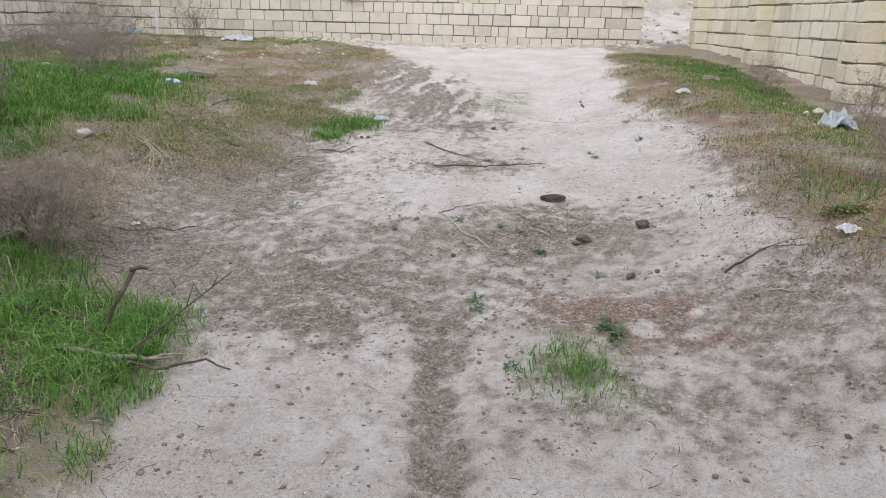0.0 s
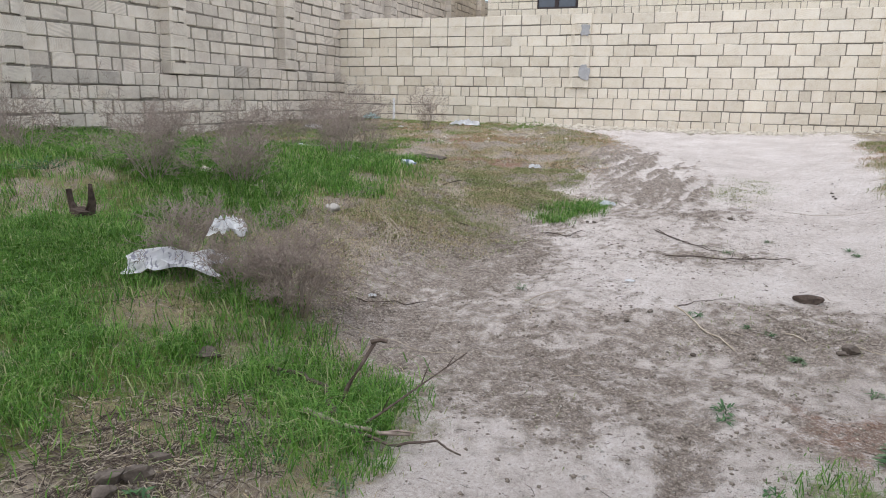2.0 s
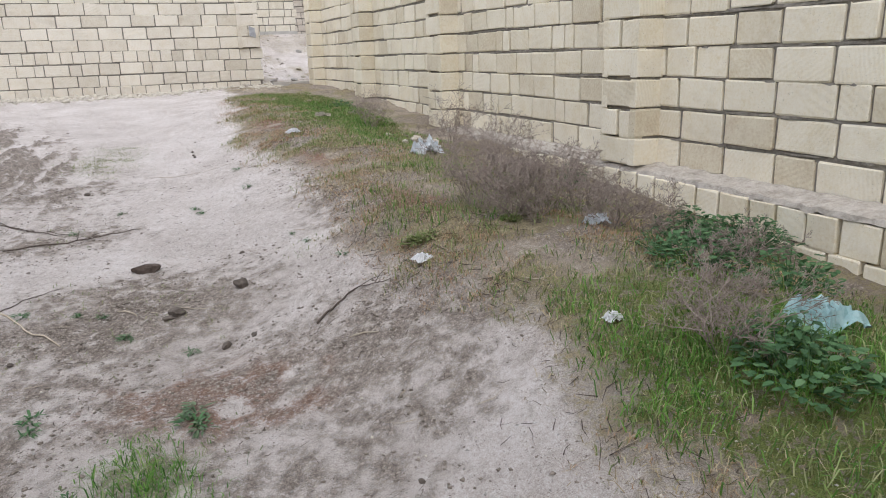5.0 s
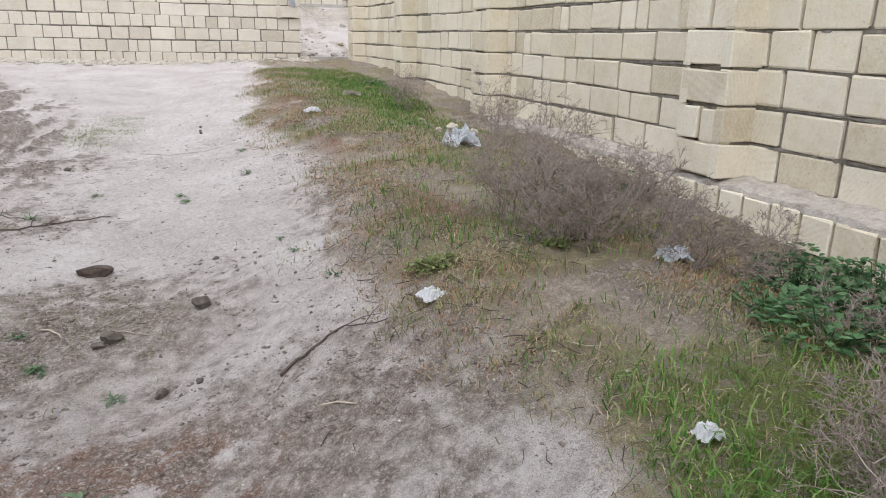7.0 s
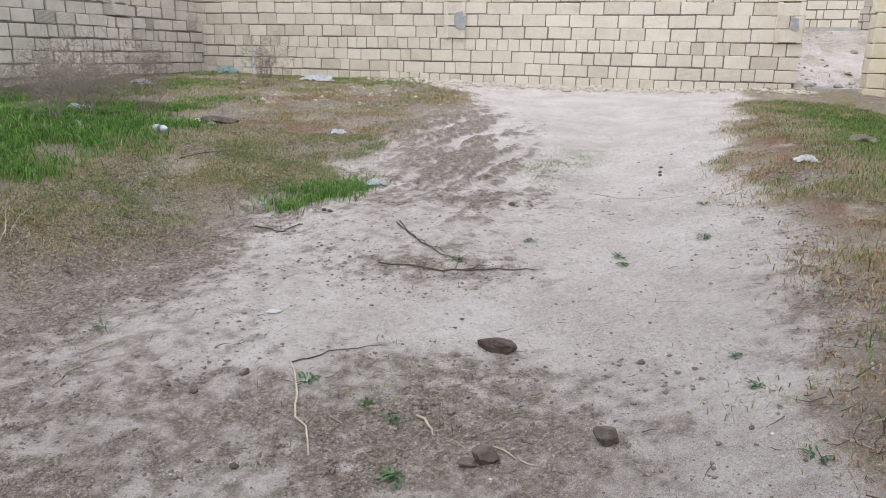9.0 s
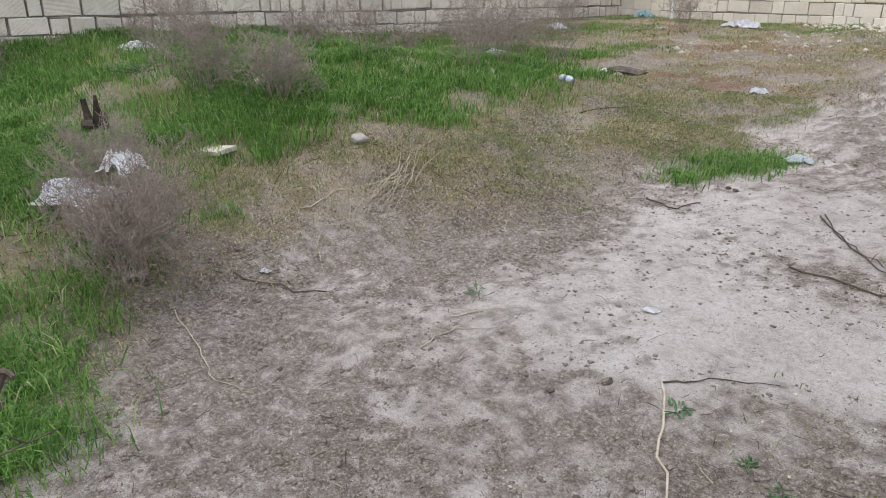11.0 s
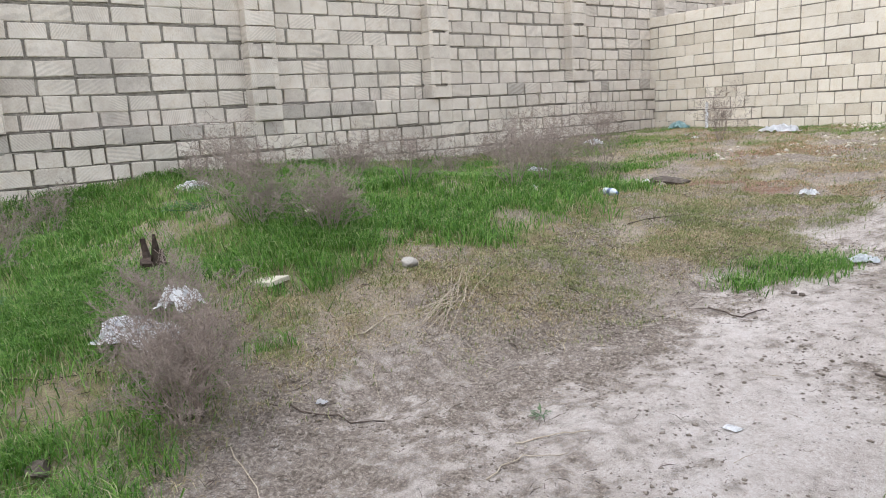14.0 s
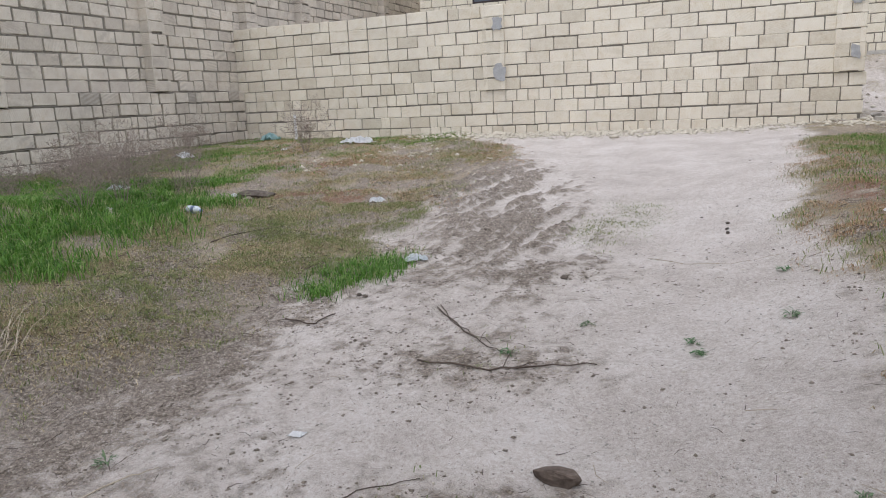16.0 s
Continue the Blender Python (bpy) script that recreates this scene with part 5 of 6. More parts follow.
upright_stick()
stick("fallen_branch", [(-1.42, 2.54), (-1.18, 2.47), (-0.96, 2.52)], 0.013, 0.006, TWIG, "lichen-grey fallen branch lying at the grass edge", 501, 2)
stick("fallen_branch", [(-1.17, 2.45), (-0.98, 2.44), (-0.85, 2.53), (-0.75, 2.47)], 0.007, 0.003, TWIG_DARK, "forked dark twig lying on pale sand", 502, 1)
stick("fallen_branch", [(-1.29, 2.57), (-1.36, 2.65), (-1.43, 2.77), (-1.57, 2.84), (-1.76, 2.82)], 0.014, 0.009, TWIG_DARK, "thick curved dark branch lying in the grass", 503, 1)
stick("long_twig", [(-3.00, 2.68), (-2.84, 2.96), (-2.60, 3.30)], 0.007, 0.002, TWIG_DARK, "long thin bare twig over the grass", 504, 3)
stick("long_twig", [(-4.02, 3.67), (-3.74, 3.74)], 0.007, 0.003, TWIG_DARK, "thin bare twig in deep grass", 505, 2)
stick("long_twig", [(-1.65, 3.49), (-1.35, 3.44), (-1.13, 3.40), (-0.97, 3.46)], 0.004, 0.002, STALK, "long pale curved stalk lying on soil", 506)
stick("long_twig", [(-1.70, 3.80), (-1.50, 3.92), (-1.36, 4.06)], 0.006, 0.004, TWIG_DARK, "black bent twig lying on the soil", 507)
stick("long_twig", [(-1.75, 4.30), (-1.57, 4.17), (-1.36, 4.06)], 0.004, 0.002, STALK, "pale crooked stalk lying on soil", 508)
stick("dead_branch", [(-0.03, 5.63), (0.35, 5.53), (0.61, 5.63), (0.80, 5.68)], 0.008, 0.004, TWIG_DARK, "dark slender branch lying across the track", 509, 3)
stick("dead_branch", [(-0.12, 6.25), (0.19, 5.89), (0.36, 5.73)], 0.006, 0.003, TWIG_DARK, "dark slender twig lying on the track", 510, 1)
stick("dead_branch", [(0.03, 4.44), (0.16, 4.18), (0.30, 3.95)], 0.008, 0.006, STALK, "pale straight stick lying on the track", 511)
stick("dead_branch", [(0.04, 4.42), (0.13, 4.54), (0.31, 4.67)], 0.005, 0.002, TWIG_DARK, "thin dark twig lying on the track", 512)
stick("dead_branch", [(0.58, 4.25), (0.65, 4.14)], 0.008, 0.005, STALK, "short pale stick on dark soil", 513)
stick("dead_branch", [(0.85, 4.11), (0.99, 4.06)], 0.005, 0.003, STALK, "short thin stick on dark soil", 514)
stick("dead_branch", [(1.37, 3.38), (1.49, 3.47), (1.62, 3.51), (1.74, 3.42)], 0.009, 0.003, TWIG_DARK, "crooked dark twig at the track edge", 515, 2)
stick("dead_branch", [(-0.75, 4.03), (-0.74, 4.24), (-0.61, 4.34)], 0.005, 0.002, STALK, "long pale stalk lying on the track", 516)
stick("dead_branch", [(-0.82, 4.26), (-0.70, 4.43), (-0.63, 4.50)], 0.005, 0.002, STALK, "long pale stalk lying on the track", 517)
stick("dead_branch", [(-0.96, 6.01), (-0.76, 6.00), (-0.68, 6.12)], 0.008, 0.004, TWIG_DARK, "dark twig lying on pale sand", 518, 2)
stick("dead_branch", [(-2.13, 7.03), (-1.89, 7.67)], 0.008, 0.004, TWIG_DARK, "thin bare branch in dry grass", 519, 1)
stick("dead_branch", [(-2.63, 4.25), (-2.73, 4.44), (-2.84, 4.66)], 0.006, 0.003, STALK, "pale straight stalk lying in dry grass", 520)
stick("dead_branch", [(-1.99, 4.35), (-2.03, 4.62), (-2.01, 4.83)], 0.006, 0.003, STALK, "pale straight stalk lying in dry grass", 521)
stick("dead_branch", [(-3.04, 5.20), (-2.97, 5.60)], 0.007, 0.003, TWIG_DARK, "thin dark branch lying in green grass", 522, 1)
stick("dead_branch", [(-5.44, 3.66), (-4.27, 3.77), (-4.75, 4.36)], 0.008, 0.004, TWIG_DARK, "dark bare branch lying in green grass", 523, 4)
stick("dead_branch", [(0.96, 7.40), (1.42, 7.10), (1.70, 7.14)], 0.004, 0.002, STALK, "thin pale stalk lying on the track", 524)
stick("dead_branch", [(-0.11, 6.26), (0.12, 5.99), (0.28, 5.85)], 0.005, 0.003, TWIG_DARK, "thin dark stick lying on the track", 525)
stick("dead_branch", [(1.41, 3.11), (1.52, 3.03)], 0.006, 0.004, STALK, "short pale stick on dark soil", 526)
stick("dead_branch", [(2.53, 1.92), (2.52, 1.78)], 0.004, 0.002, STALK, "pale bent straw over green grass", 527)


def straw_bundle():
    rng = random.Random(71)
    base = thing("straw_bundle", "loose bundle of bleached stalks lying at the grass edge", "stalks")
    cx, cy = settle(-1.87, 4.99)
    for k in range(24):
        f = rng.uniform(-1.9, -0.7) if k % 3 else rng.uniform(2.0, 2.45)
        length = rng.uniform(0.15, 0.4) if k % 3 else rng.uniform(0.3, 0.55)
        dx, dy = math.cos(f) * length, math.sin(f) * length * 1.0
        ox, oy = cx + rng.uniform(-0.08, 0.08), cy + rng.uniform(-0.06, 0.06)
        pts = []
        for q in range(4):
            x, y = ox + dx * q / 3 + rng.uniform(-0.004, 0.004), oy + dy * q / 3 + rng.uniform(-0.004, 0.004)
            pts.append((x, y, ground_at(x, y) + 0.015 + rng.uniform(0, 0.05) * (1 - q / 4)))
        bm = bmesh.new()
        tube(bm, pts, rng.uniform(0.0014, 0.0024), 0.001, 5)
        part("stalk", bm, STALK, base)


straw_bundle()

# ---- stones and clods ----
lump("stone", 0.76, 4.77, 0.088, 0.036, 0.034, -14, TWIG_DARK, "long dark brown stone lying on the track", "stone", 1, 0.15, 0.26, 0.62)
lump("clod", 1.18, 4.17, 0.040, 0.036, 0.034, 20, CLOD, "round dark clod of earth on the track", "clod", 2, 0.15, 0.35)
for i, (x, y, s) in enumerate(((0.83, 4.06, 0.075), (0.78, 4.02, 0.05), (-0.11, 4.31, 0.035), (-0.23, 4.16, 0.035), (0.10, 3.84, 0.028), (1.29, 4.68, 0.03), (1.57, 4.18, 0.018), (1.45, 7.84, 0.03), (-0.60, 6.36, 0.035), (0.49, 6.89, 0.05), (0.99, 3.62, 0.05), (1.12, 3.61, 0.03), (1.31, 2.14, 0.022), (1.46, 8.10, 0.03), (1.45, 7.97, 0.03), (-0.66, 6.41, 0.035))):
    s *= 0.62
    lump("clod", x, y, s, s * 0.8, s * 0.55, 40 * i, CLOD, "crumbling dark clod of earth on the track", "clod", 10 + i, 0.25, 0.45)
for i, (x, y, s) in enumerate(((-1.77, 1.97, 0.085), (-1.84, 1.90, 0.07), (-1.80, 1.81, 0.07), (-1.77, 2.09, 0.06), (-1.82, 1.69, 0.07), (-1.94, 3.43, 0.06), (-1.89, 3.48, 0.05))):
    s *= 0.75
    lump("clod", x, y, s, s * 0.75, s * 0.6, 55 * i, CLOD, "lump of grey earth beside the grass", "clod", 40 + i, 0.3, 0.4)
lump("stone", -2.10, 2.88, 0.085, 0.055, 0.03, 10, CLOD, "flat grey stone chunk in the grass", "stone", 61, 0.3, 0.25)
lump("stone", -2.44, 5.11, 0.06, 0.05, 0.045, 0, GREYSTONE, "rounded grey stone in dull grass", "stone", 62, 0.2, 0.15)
lump("limestone_piece", -3.10, 7.10, 0.085, 0.035, 0.04, -50, CHIP, "pale limestone fragment on the grassy crest", "stone", 63, 0.15, 0.25)
lump("limestone_piece", -3.52, 5.06, 0.07, 0.06, 0.06, 0, CHIP, "pale limestone fragment in green grass", "stone", 64, 0.2, 0.3)
lump("limestone_piece", -1.79, 14.27, 0.13, 0.07, 0.06, 10, CHIP, "pale limestone fragment below the back wall", "stone", 65, 0.2, 0.3)
for i, (x, y, s) in enumerate(((3.42, 7.01, 0.12), (3.50, 6.76, 0.1), (3.25, 6.88, 0.08), (3.27, 7.37, 0.08), (3.87, 9.23, 0.07))):
    s *= 0.55
    lump("limestone_piece", x, y, s, s * 0.8, s * 0.6, 33 * i, CHIP, "pale limestone rubble piece beside the wall", "stone", 70 + i, 0.2, 0.35)


def slab():
    x, y = settle(-2.91, 4.37)
    bm = bmesh.new()
    add_box(bm, -0.10, 0.10, -0.07, 0.07, 0.0, 0.025)
    bmesh.ops.bevel(bm, geom=bm.edges[:], offset=0.004, segments=2)
    for v in bm.verts:
        v.co.x += 0.012 * noise.noise(v.co * 9)
        v.co.y += 0.012 * noise.noise(v.co * 9 + Vector((5, 0, 0)))
    me = bpy.data.meshes.new("stone_slab")
    bm.to_mesh(me)
    bm.free()
    me.materials.append(CHIP)
    ob = new("stone_slab", me)
    ob.matrix_basis = pose(x, y, ground_at(x, y) + 0.012, 4, -5, 15)
    tagged(ob, "flat pale stone slab lying in the grass", "slab")


slab()


# ---- rubbish ----
def crumple(name, x, y, w, d, hgt, turn, material, label, category, seed, fold=1.0, lift=0.0, tilt=0.0):
    """A crumpled sheet or bag: a folded skin with thickness, resting on the ground."""
    rng = random.Random(seed)
    x, y = settle(x, y)
    off = Vector((rng.uniform(0, 90), rng.uniform(0, 90), 0))
    n = 22
    bm = bmesh.new()
    grid = []
    for j in range(n):
        for i in range(n):
            u, v = 2 * i / (n - 1) - 1, 2 * j / (n - 1) - 1
            r = min(1.0, math.hypot(u, v) / 1.25)
            p = Vector((u, v, 0))
            a, b = noise.noise(p * 1.6 * fold + off), noise.noise(p * 3.7 * fold + off * 2)
            c = 1 - abs(noise.noise(p * 2.6 * fold + off * 3)) * 2
            edge = 1 + 0.22 * noise.noise(p * 1.4 + off * 4) + 0.1 * noise.noise(p * 4.5 + off * 5)
            q = Vector((u * w / 2 * edge + 0.05 * w * b, v * d / 2 * edge + 0.05 * d * a, max(0.003, hgt * ((1 - r ** 3) * (0.15 + 0.75 * max(0.0, c)) + 0.3 * b + 0.25 * a))))
            grid.append(bm.verts.new(q))
    for j in range(n - 1):
        for i in range(n - 1):
            k = j * n + i
            bm.faces.new((grid[k], grid[k + 1], grid[k + n + 1], grid[k + n]))
    bmesh.ops.solidify(bm, geom=bm.faces[:], thickness=0.0015)
    me = bpy.data.meshes.new(name)
    bm.to_mesh(me)
    bm.free()
    me.materials.append(material)
    ob = new(name, me)
    ob.matrix_basis = pose(x, y, ground_at(x, y) + 0.006 + lift, tilt, 0, turn)
    return tagged(ob, label, category)


crumple("sack", -2.70, 3.50, 0.52, 0.22, 0.10, 17, SACK, "white printed woven plastic sack lying in dry shrubs", "sack", 1, 0.5, 0.06, 20)
crumple("plastic_bag", -2.42, 3.64, 0.19, 0.16, 0.12, 20, PLASTIC, "crumpled white plastic bag caught in dead twigs", "plastic bag", 2, 0.9, 0.27)
crumple("plastic_bag", -6.18, 5.28, 0.42, 0.30, 0.10, 0, PLASTIC, "white plastic bag lying in deep grass", "plastic bag", 3)
crumple("plastic_bag", -6.22, 11.87, 0.4, 0.22, 0.10, -25, PLASTIC, "torn white plastic sheet in the grass", "plastic bag", 4)
crumple("plastic_bag", -3.61, 12.64, 0.55, 0.22, 0.10, -10, PLASTIC, "long torn white plastic sheet in short grass", "plastic bag", 5, 1.4)
crumple("plastic_bag", -6.15, 14.25, 0.34, 0.3, 0.16, 0, CYAN, "pale cyan plastic bag beside a shrub", "plastic bag", 6)
crumple("plastic_bag", -4.67, 8.88, 0.24, 0.2, 0.08, 0, CLEAR, "clear bluish plastic scrap among shrubs", "plastic bag", 7)
crumple("plastic_bag", 3.06, 5.95, 0.24, 0.20, 0.15, 0, CLEAR, "cloudy grey plastic bag below the wall", "plastic bag", 8)
crumple("paper_scrap", 1.89, 3.39, 0.105, 0.08, 0.035, 20, PLASTIC, "crumpled white paper at the track edge", "paper", 9, 0.8)
crumple("paper_scrap", 2.15, 2.30, 0.07, 0.06, 0.04, 0, PLASTIC, "crumpled white paper in green grass", "paper", 10, 0.8)
crumple("plastic_bag", 2.82, 3.30, 0.12, 0.10, 0.06, 0, CLEAR, "crumpled clear wrapper in a dry shrub", "wrapper", 11, 1.3)
crumple("paper_scrap", 2.35, 7.53, 0.14, 0.08, 0.05, 10, PLASTIC, "white paper scrap in russet grass", "paper", 12)
crumple("paper_scrap", 2.96, 8.67, 0.2, 0.1, 0.06, -10, CHIP, "pale paper scrap in short grass", "paper", 13)
crumple("plastic_bag", -0.57, 7.17, 0.15, 0.12, 0.04, 30, CLEAR, "grey plastic scrap beside a grass tuft", "plastic bag", 14)
crumple("paper_scrap", -1.55, 8.81, 0.14, 0.1, 0.05, 0, PLASTIC, "white paper scrap in russet grass", "paper", 15)
crumple("paper_scrap", -1.66, 3.93, 0.045, 0.03, 0.012, 30, CHIP, "tiny pale scrap on dark soil", "paper", 16)
crumple("paper_scrap", -0.24, 4.83, 0.06, 0.045, 0.012, 0, PLASTIC, "flat pale paper scrap on the track", "paper", 17)
crumple("paper_scrap", -1.65, 3.93, 0.05, 0.035, 0.02, 20, PLASTIC, "small white scrap on the soil", "paper", 18)
crumple("plastic_bag", 2.74, 1.91, 0.25, 0.2, 0.1, 0, CYAN, "pale cyan plastic scrap among leaves", "plastic bag", 19)
crumple("paper_scrap", -3.16, 7.13, 0.12, 0.08, 0.05, 0, PLASTIC, "white paper scrap on the green crest", "paper", 20)
for i, (x, y) in enumerate(((-3.01, 7.52), (-4.71, 12.32), (-3.48, 14.37), (-3.15, 8.84), (-2.84, 8.63), (-3.12, 8.82), (-5.04, 12.64), (-5.16, 9.40))):
    crumple("paper_scrap", x, y, 0.10, 0.07, 0.03, 40 * i, PLASTIC if i % 2 else CHIP, "small white scrap lying in the grass", "paper", 30 + i)


def bottle(x, y, turn, seed):
    x, y = settle(x, y)
    base = thing("plastic_bottle", "cloudy plastic bottle with blue label lying in grass", "bottle")
    base.matrix_basis = pose(x, y, ground_at(x, y) + 0.035, 90, 0, turn) @ Matrix.Diagonal((0.8, 0.8, 0.8, 1))
    prof = [(0.0, -0.11), (0.036, -0.108), (0.042, -0.098), (0.042, -0.04), (0.039, -0.03), (0.042, -0.02), (0.042, 0.05), (0.03, 0.085), (0.014, 0.1), (0.014, 0.118), (0.0, 0.118)]
    bm = bmesh.new()
    rings = [[bm.verts.new((r * math.cos(k * math.pi / 8), r * math.sin(k * math.pi / 8), z)) for k in range(16)] for r, z in prof[1:-1]]
    for a, b in zip(rings, rings[1:]):
        for k in range(16):
            bm.faces.new((a[k], a[(k + 1) % 16], b[(k + 1) % 16], b[k]))
    bm.faces.new(rings[0][::-1])
    bm.faces.new(rings[-1])
    body = part("body", bm, BOTTLE, base, smooth_shade=True)
    bm = bmesh.new()
    tube(bm, [(0, 0, 0.119), (0, 0, 0.126), (0, 0, 0.136)], 0.0165, 0.016, 12)
    part("cap", bm, LABEL_BLUE, body, "blue screw cap")
    bm = bmesh.new()
    rings = [[bm.verts.new((0.0432 * math.cos(k * math.pi / 8), 0.0432 * math.sin(k * math.pi / 8), z)) for k in range(16)] for z in (-0.015, 0.04)]
    for k in range(16):
        bm.faces.new((rings[0][k], rings[0][(k + 1) % 16], rings[1][(k + 1) % 16], rings[1][k]))
    bmesh.ops.solidify(bm, geom=bm.faces[:], thickness=0.001)
    part("label", bm, LABEL_BLUE, base, "blue paper label")


bottle(-2.71, 7.63, 70, 1)


def stump():
    x, y = settle(-3.75, 3.95)
    base = thing("tree_stump", "charred forked stump standing in green grass", "stump")
    z = ground_at(x, y)
    bm = bmesh.new()
    tube(bm, [(x, y, z - 0.05), (x, y, z + 0.06), (x + 0.01, y, z + 0.12)], 0.10, 0.07, 9)
    for v in bm.verts:
        v.co += Vector((noise.noise(v.co * 14), noise.noise(v.co * 14 + Vector((3, 0, 0))), 0)) * 0.03
    part("trunk", bm, CHAR, base)
    for dx, dy, h in ((-0.09, 0.0, 0.25), (0.08, 0.02, 0.29), (0.02, 0.06, 0.18)):
        bm = bmesh.new()
        tube(bm, [(x + dx * 0.4, y + dy, z + 0.07), (x + dx * 0.9, y + dy, z + 0.16), (x + dx, y + dy, z + h)], 0.036, 0.012, 7)
        for v in bm.verts:
            v.co += Vector((noise.noise(v.co * 20), noise.noise(v.co * 20 + Vector((3, 0, 0))), 0)) * 0.018
        part("fork", bm, CHAR, base)


stump()


# ---- leafy weeds ----
def leaf_faces(bm, p, d, length, width, droop):
    """A lobed leaf of eight triangles."""
    d = d.normalized()
    side = d.cross(Vector((0, 0, 1)))
    side = side.normalized() if side.length > 1e-3 else Vector((1, 0, 0))
    spine = [p + d * length * f + Vector((0, 0, -droop * f * f)) for f in (0, 0.4, 0.75, 1)]
    left = [bm.verts.new(spine[k] + side * width * w) for k, w in ((0, 0.15), (1, 0.5), (2, 0.35))]
    right = [bm.verts.new(spine[k] - side * width * w) for k, w in ((0, 0.15), (1, 0.5), (2, 0.35))]
    mid = [bm.verts.new(q + Vector((0, 0, -0.12 * width))) for q in spine[:3]] + [bm.verts.new(spine[3])]
    for k in range(2):
        bm.faces.new((left[k], mid[k], mid[k + 1], left[k + 1]))
        bm.faces.new((mid[k], right[k], right[k + 1], mid[k + 1]))
    bm.faces.new((left[2], mid[2], mid[3]))
    bm.faces.new((mid[2], right[2], mid[3]))


def weed(name, x, y, radius, height, leaves, size, material, label, seed):
    rng = random.Random(seed)
    base = thing(name, label, "weed", "leafy weeds")
    x, y = settle(x, y)
    base.location = (x, y, ground_at(x, y))
    bm, st = bmesh.new(), bmesh.new()
    for k in range(leaves):
        f, r = rng.uniform(0, 6.283), radius * math.sqrt(rng.random())
        h = (0.35 if height == 0.101 else 1.0) * height * (1 - 0.6 * (r / radius) ** 2) * rng.uniform(0.25, 1.0)
        p = Vector((math.cos(f) * r, math.sin(f) * r, h))
        d = Vector((math.cos(f + rng.gauss(0, 0.7)), math.sin(f + rng.gauss(0, 0.7)), rng.uniform(-0.1, 0.7)))
        leaf_faces(bm, p, d, size * rng.uniform(0.6, 1.3), size * (rng.uniform(0.5, 0.9) if height > 0.1 else rng.uniform(0.18, 0.35)), size * rng.uniform(0.1, 0.5))
        if k % 4 == 0:
            tube(st, [(p.x * 0.2, p.y * 0.2, -0.01), (p.x * 0.7, p.y * 0.7, h * 0.5), p], 0.003, 0.0015, 4)
    part("foliage", bm, material, base)
    tagged(part("stalk_growth", st, material, base), kind="stuff")


MALLOW = "dark green broad-leaved weed at the wall foot"
for i, (x, y, r, h, n) in enumerate(((3.25, 3.13, 0.16, 0.26, 150), (3.43, 3.09, 0.2, 0.28, 190), (3.57, 3.02, 0.22, 0.26, 190), (2.85, 2.86, 0.12, 0.12, 70), (3.03, 2.30, 0.2, 0.25, 160), (2.87, 2.63, 0.2, 0.2, 140), (3.90, 4.63, 0.09, 0.26, 70), (2.36, 1.64, 0.2, 0.2, 120), (3.57, 9.84, 0.18, 0.16, 60), (2.44, 1.81, 0.15, 0.2, 100))):
    weed("mallow_plant", min(x, 3.6), y, r, h * 0.8, int(1.7 * n), 0.036, LEAF, MALLOW, 600 + i)
for i, (x, y, r, h, n) in enumerate(((-3.65, 2.85, 0.28, 0.26, 200), (-3.97, 3.06, 0.22, 0.22, 130), (-4.76, 2.88, 0.28, 0.26, 150), (-4.80, 4.74, 0.35, 0.2, 130), (-3.32, 2.77, 0.2, 0.2, 110), (-4.79, 4.79, 0.3, 0.2, 110))):
    weed("mallow_plant", x, y, r, h * 0.4, n // 2, 0.055, LEAF, "dark green broad-leaved weed in the grass", 620 + i)
ROSETTE = "small green weed rosette on the track"
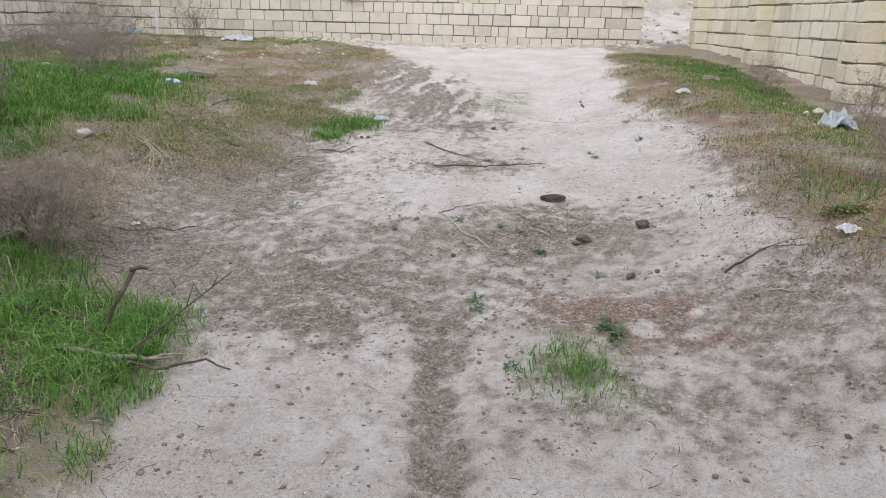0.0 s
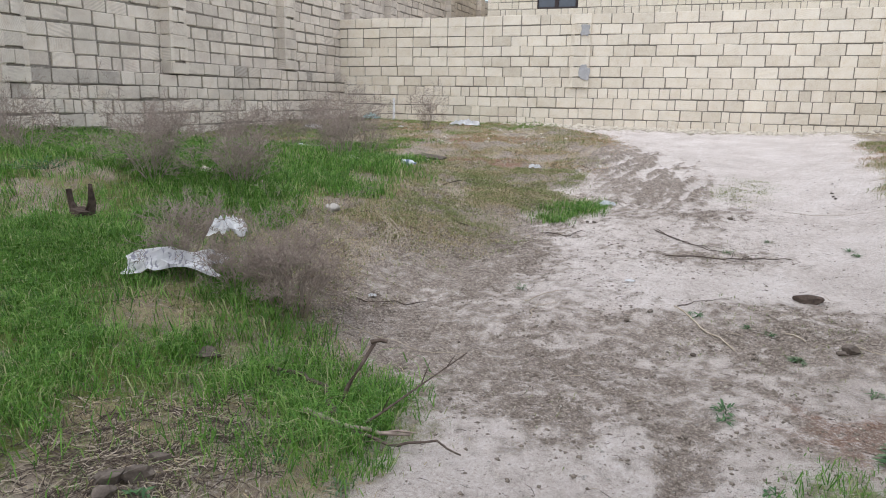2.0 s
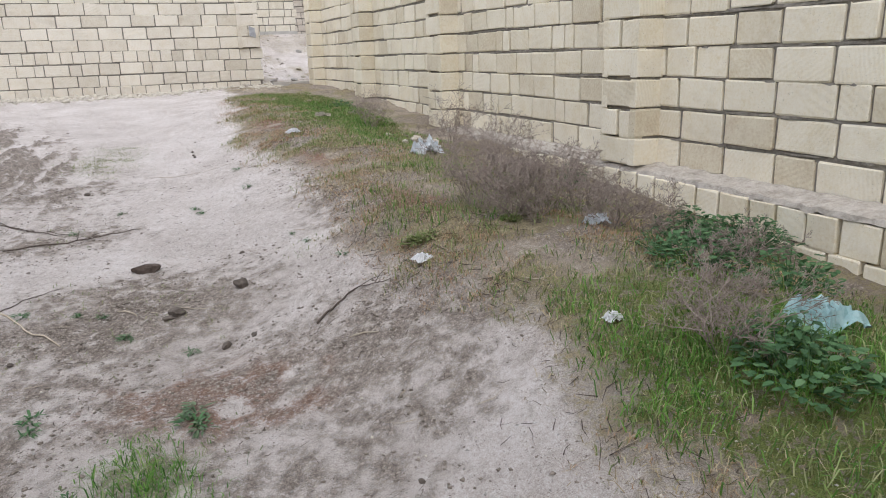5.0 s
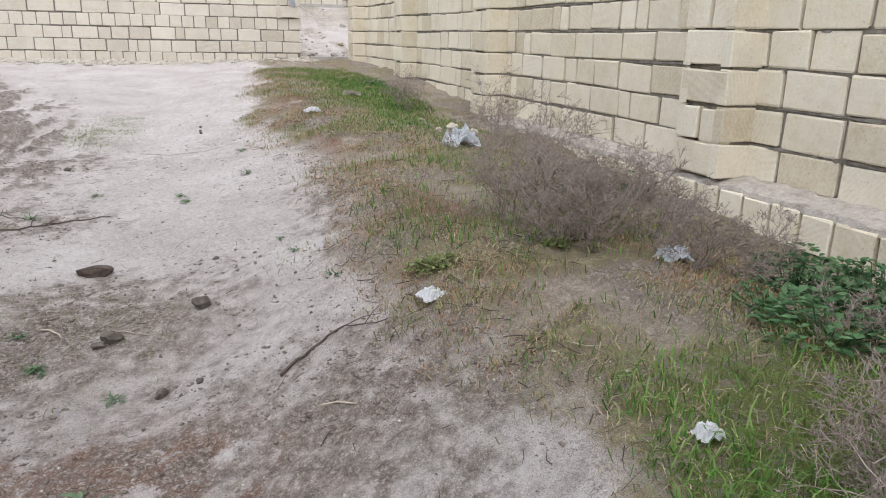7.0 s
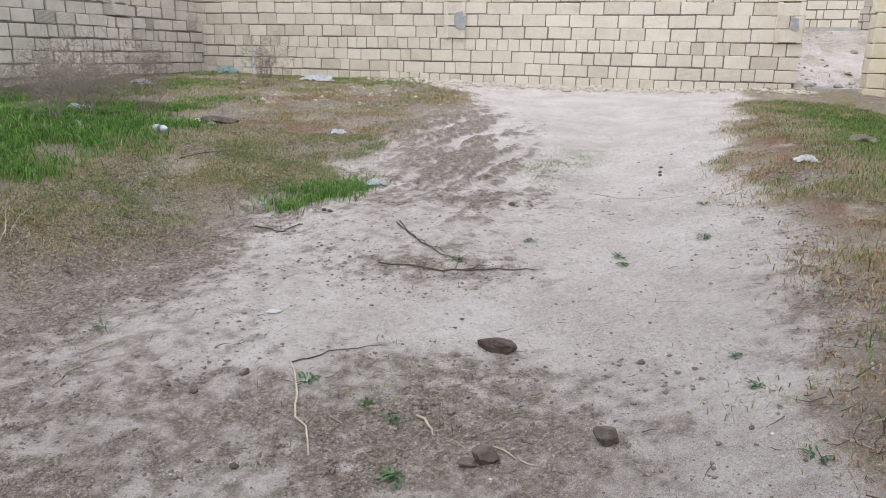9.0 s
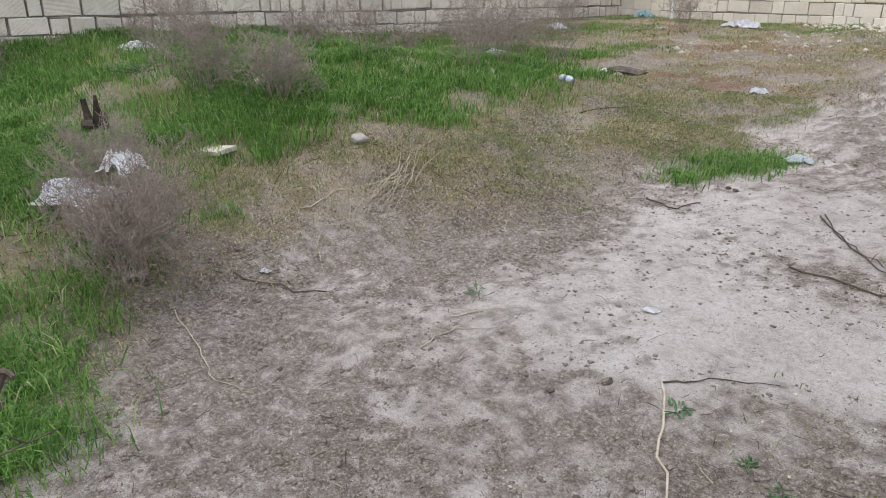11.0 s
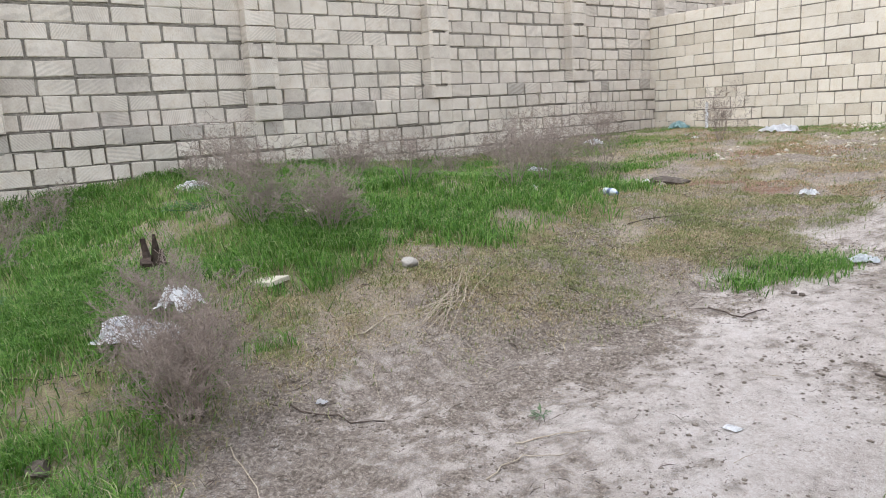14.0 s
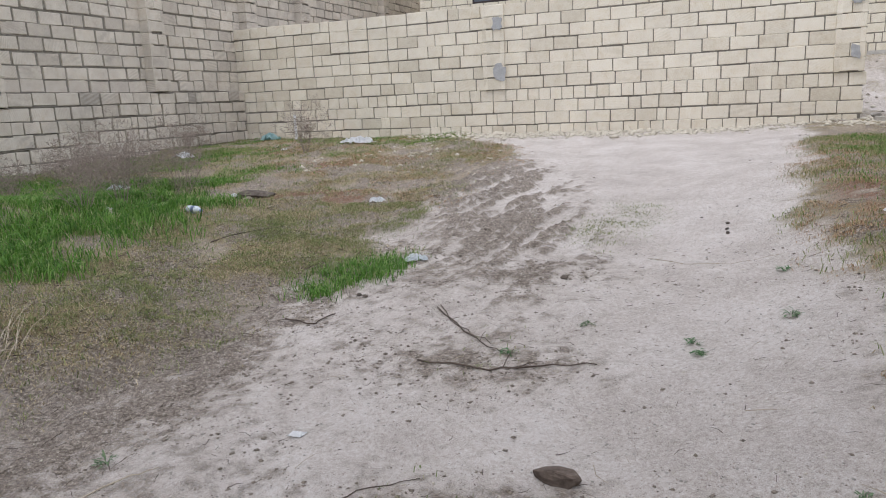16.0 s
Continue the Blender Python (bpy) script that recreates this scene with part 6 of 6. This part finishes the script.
for i, (x, y, s) in enumerate(((-0.87, 4.50, 0.055), (0.13, 4.34, 0.06), (0.49, 4.22, 0.045), (0.58, 3.92, 0.06), (0.38, 4.25, 0.04), (0.39, 5.74, 0.05), (0.71, 6.16, 0.05), (1.22, 5.83, 0.05), (1.68, 6.85, 0.06), (1.59, 4.64, 0.035), (1.69, 3.99, 0.045), (1.62, 4.41, 0.04), (0.84, 3.63, 0.05), (0.58, 3.94, 0.05), (0.20, 3.24, 0.07), (0.77, 3.02, 0.09), (0.73, 2.91, 0.08), (0.31, 2.66, 0.05), (0.76, 2.87, 0.07), (-1.70, 1.86, 0.08), (-1.37, 2.24, 0.07), (-1.09, 2.14, 0.06), (0.19, 3.15, 0.05), (1.20, 5.92, 0.05), (1.62, 6.14, 0.06))):
    weed("weed_rosette", x, y, s * 0.55, s * 0.4, 24, s * 0.55, LEAF if i % 3 else LEAF_GREY, ROSETTE, 700 + i)
for i, (x, y, r) in enumerate(((2.01, 3.64, 0.16), (1.98, 3.65, 0.16), (2.04, 3.63, 0.12), (2.48, 3.58, 0.1))):
    weed("weed_rosette", x, y, 0.6 * r, 0.101, 130, 0.017, GRASS_DULL, "low spreading grey-green weed mat", 750 + i)


lump("log", -2.88, 8.79, 0.26, 0.09, 0.06, -8, CLOD, "dark rotten log lying in russet grass", "log", 81, 0.3, 0.35)


def post():
    base = thing("post", "thin white post standing by the back wall", "post")
    x, y = -5.72, 14.45
    z = ground_at(x, y)
    bm = bmesh.new()
    tube(bm, [(x, y, z - 0.05), (x + 0.004, y, z + 0.22), (x, y, z + 0.46)], 0.028, 0.024, 8)
    part("shaft", bm, WHITE_PAINT, base)


post()


# ---- passage beside the back wall ----
for i, (x, y, s) in enumerate(((3.65, 14.2, 0.16), (3.75, 14.5, 0.12), (4.0, 14.0, 0.1), (4.2, 14.9, 0.2), (3.7, 13.6, 0.1), (4.6, 16.0, 0.2), (5.0, 17.5, 0.18), (4.5, 15.3, 0.14), (5.6, 18.5, 0.2), (5.9, 19.4, 0.22))):
    s *= 0.5
    lump("limestone_piece", x, y, s, s * 0.7, s * 0.45, 25 * i, CHIP if i % 3 else GREYSTONE, "broken limestone piece in the passage", "stone", 90 + i, 0.2, 0.4)


def threshold():
    bm = bmesh.new()
    add_box(bm, 3.52, 4.16, 13.55, 13.72, ground_at(3.8, 13.6) - 0.1, ground_at(3.8, 13.6) + 0.05)
    bmesh.ops.bevel(bm, geom=bm.edges[:], offset=0.012, segments=2)
    me = bpy.data.meshes.new("threshold")
    bm.to_mesh(me)
    bm.free()
    me.materials.append(CONCRETE)
    tagged(new("threshold", me), "worn concrete threshold strip across the passage", "threshold", kind="structure")


threshold()
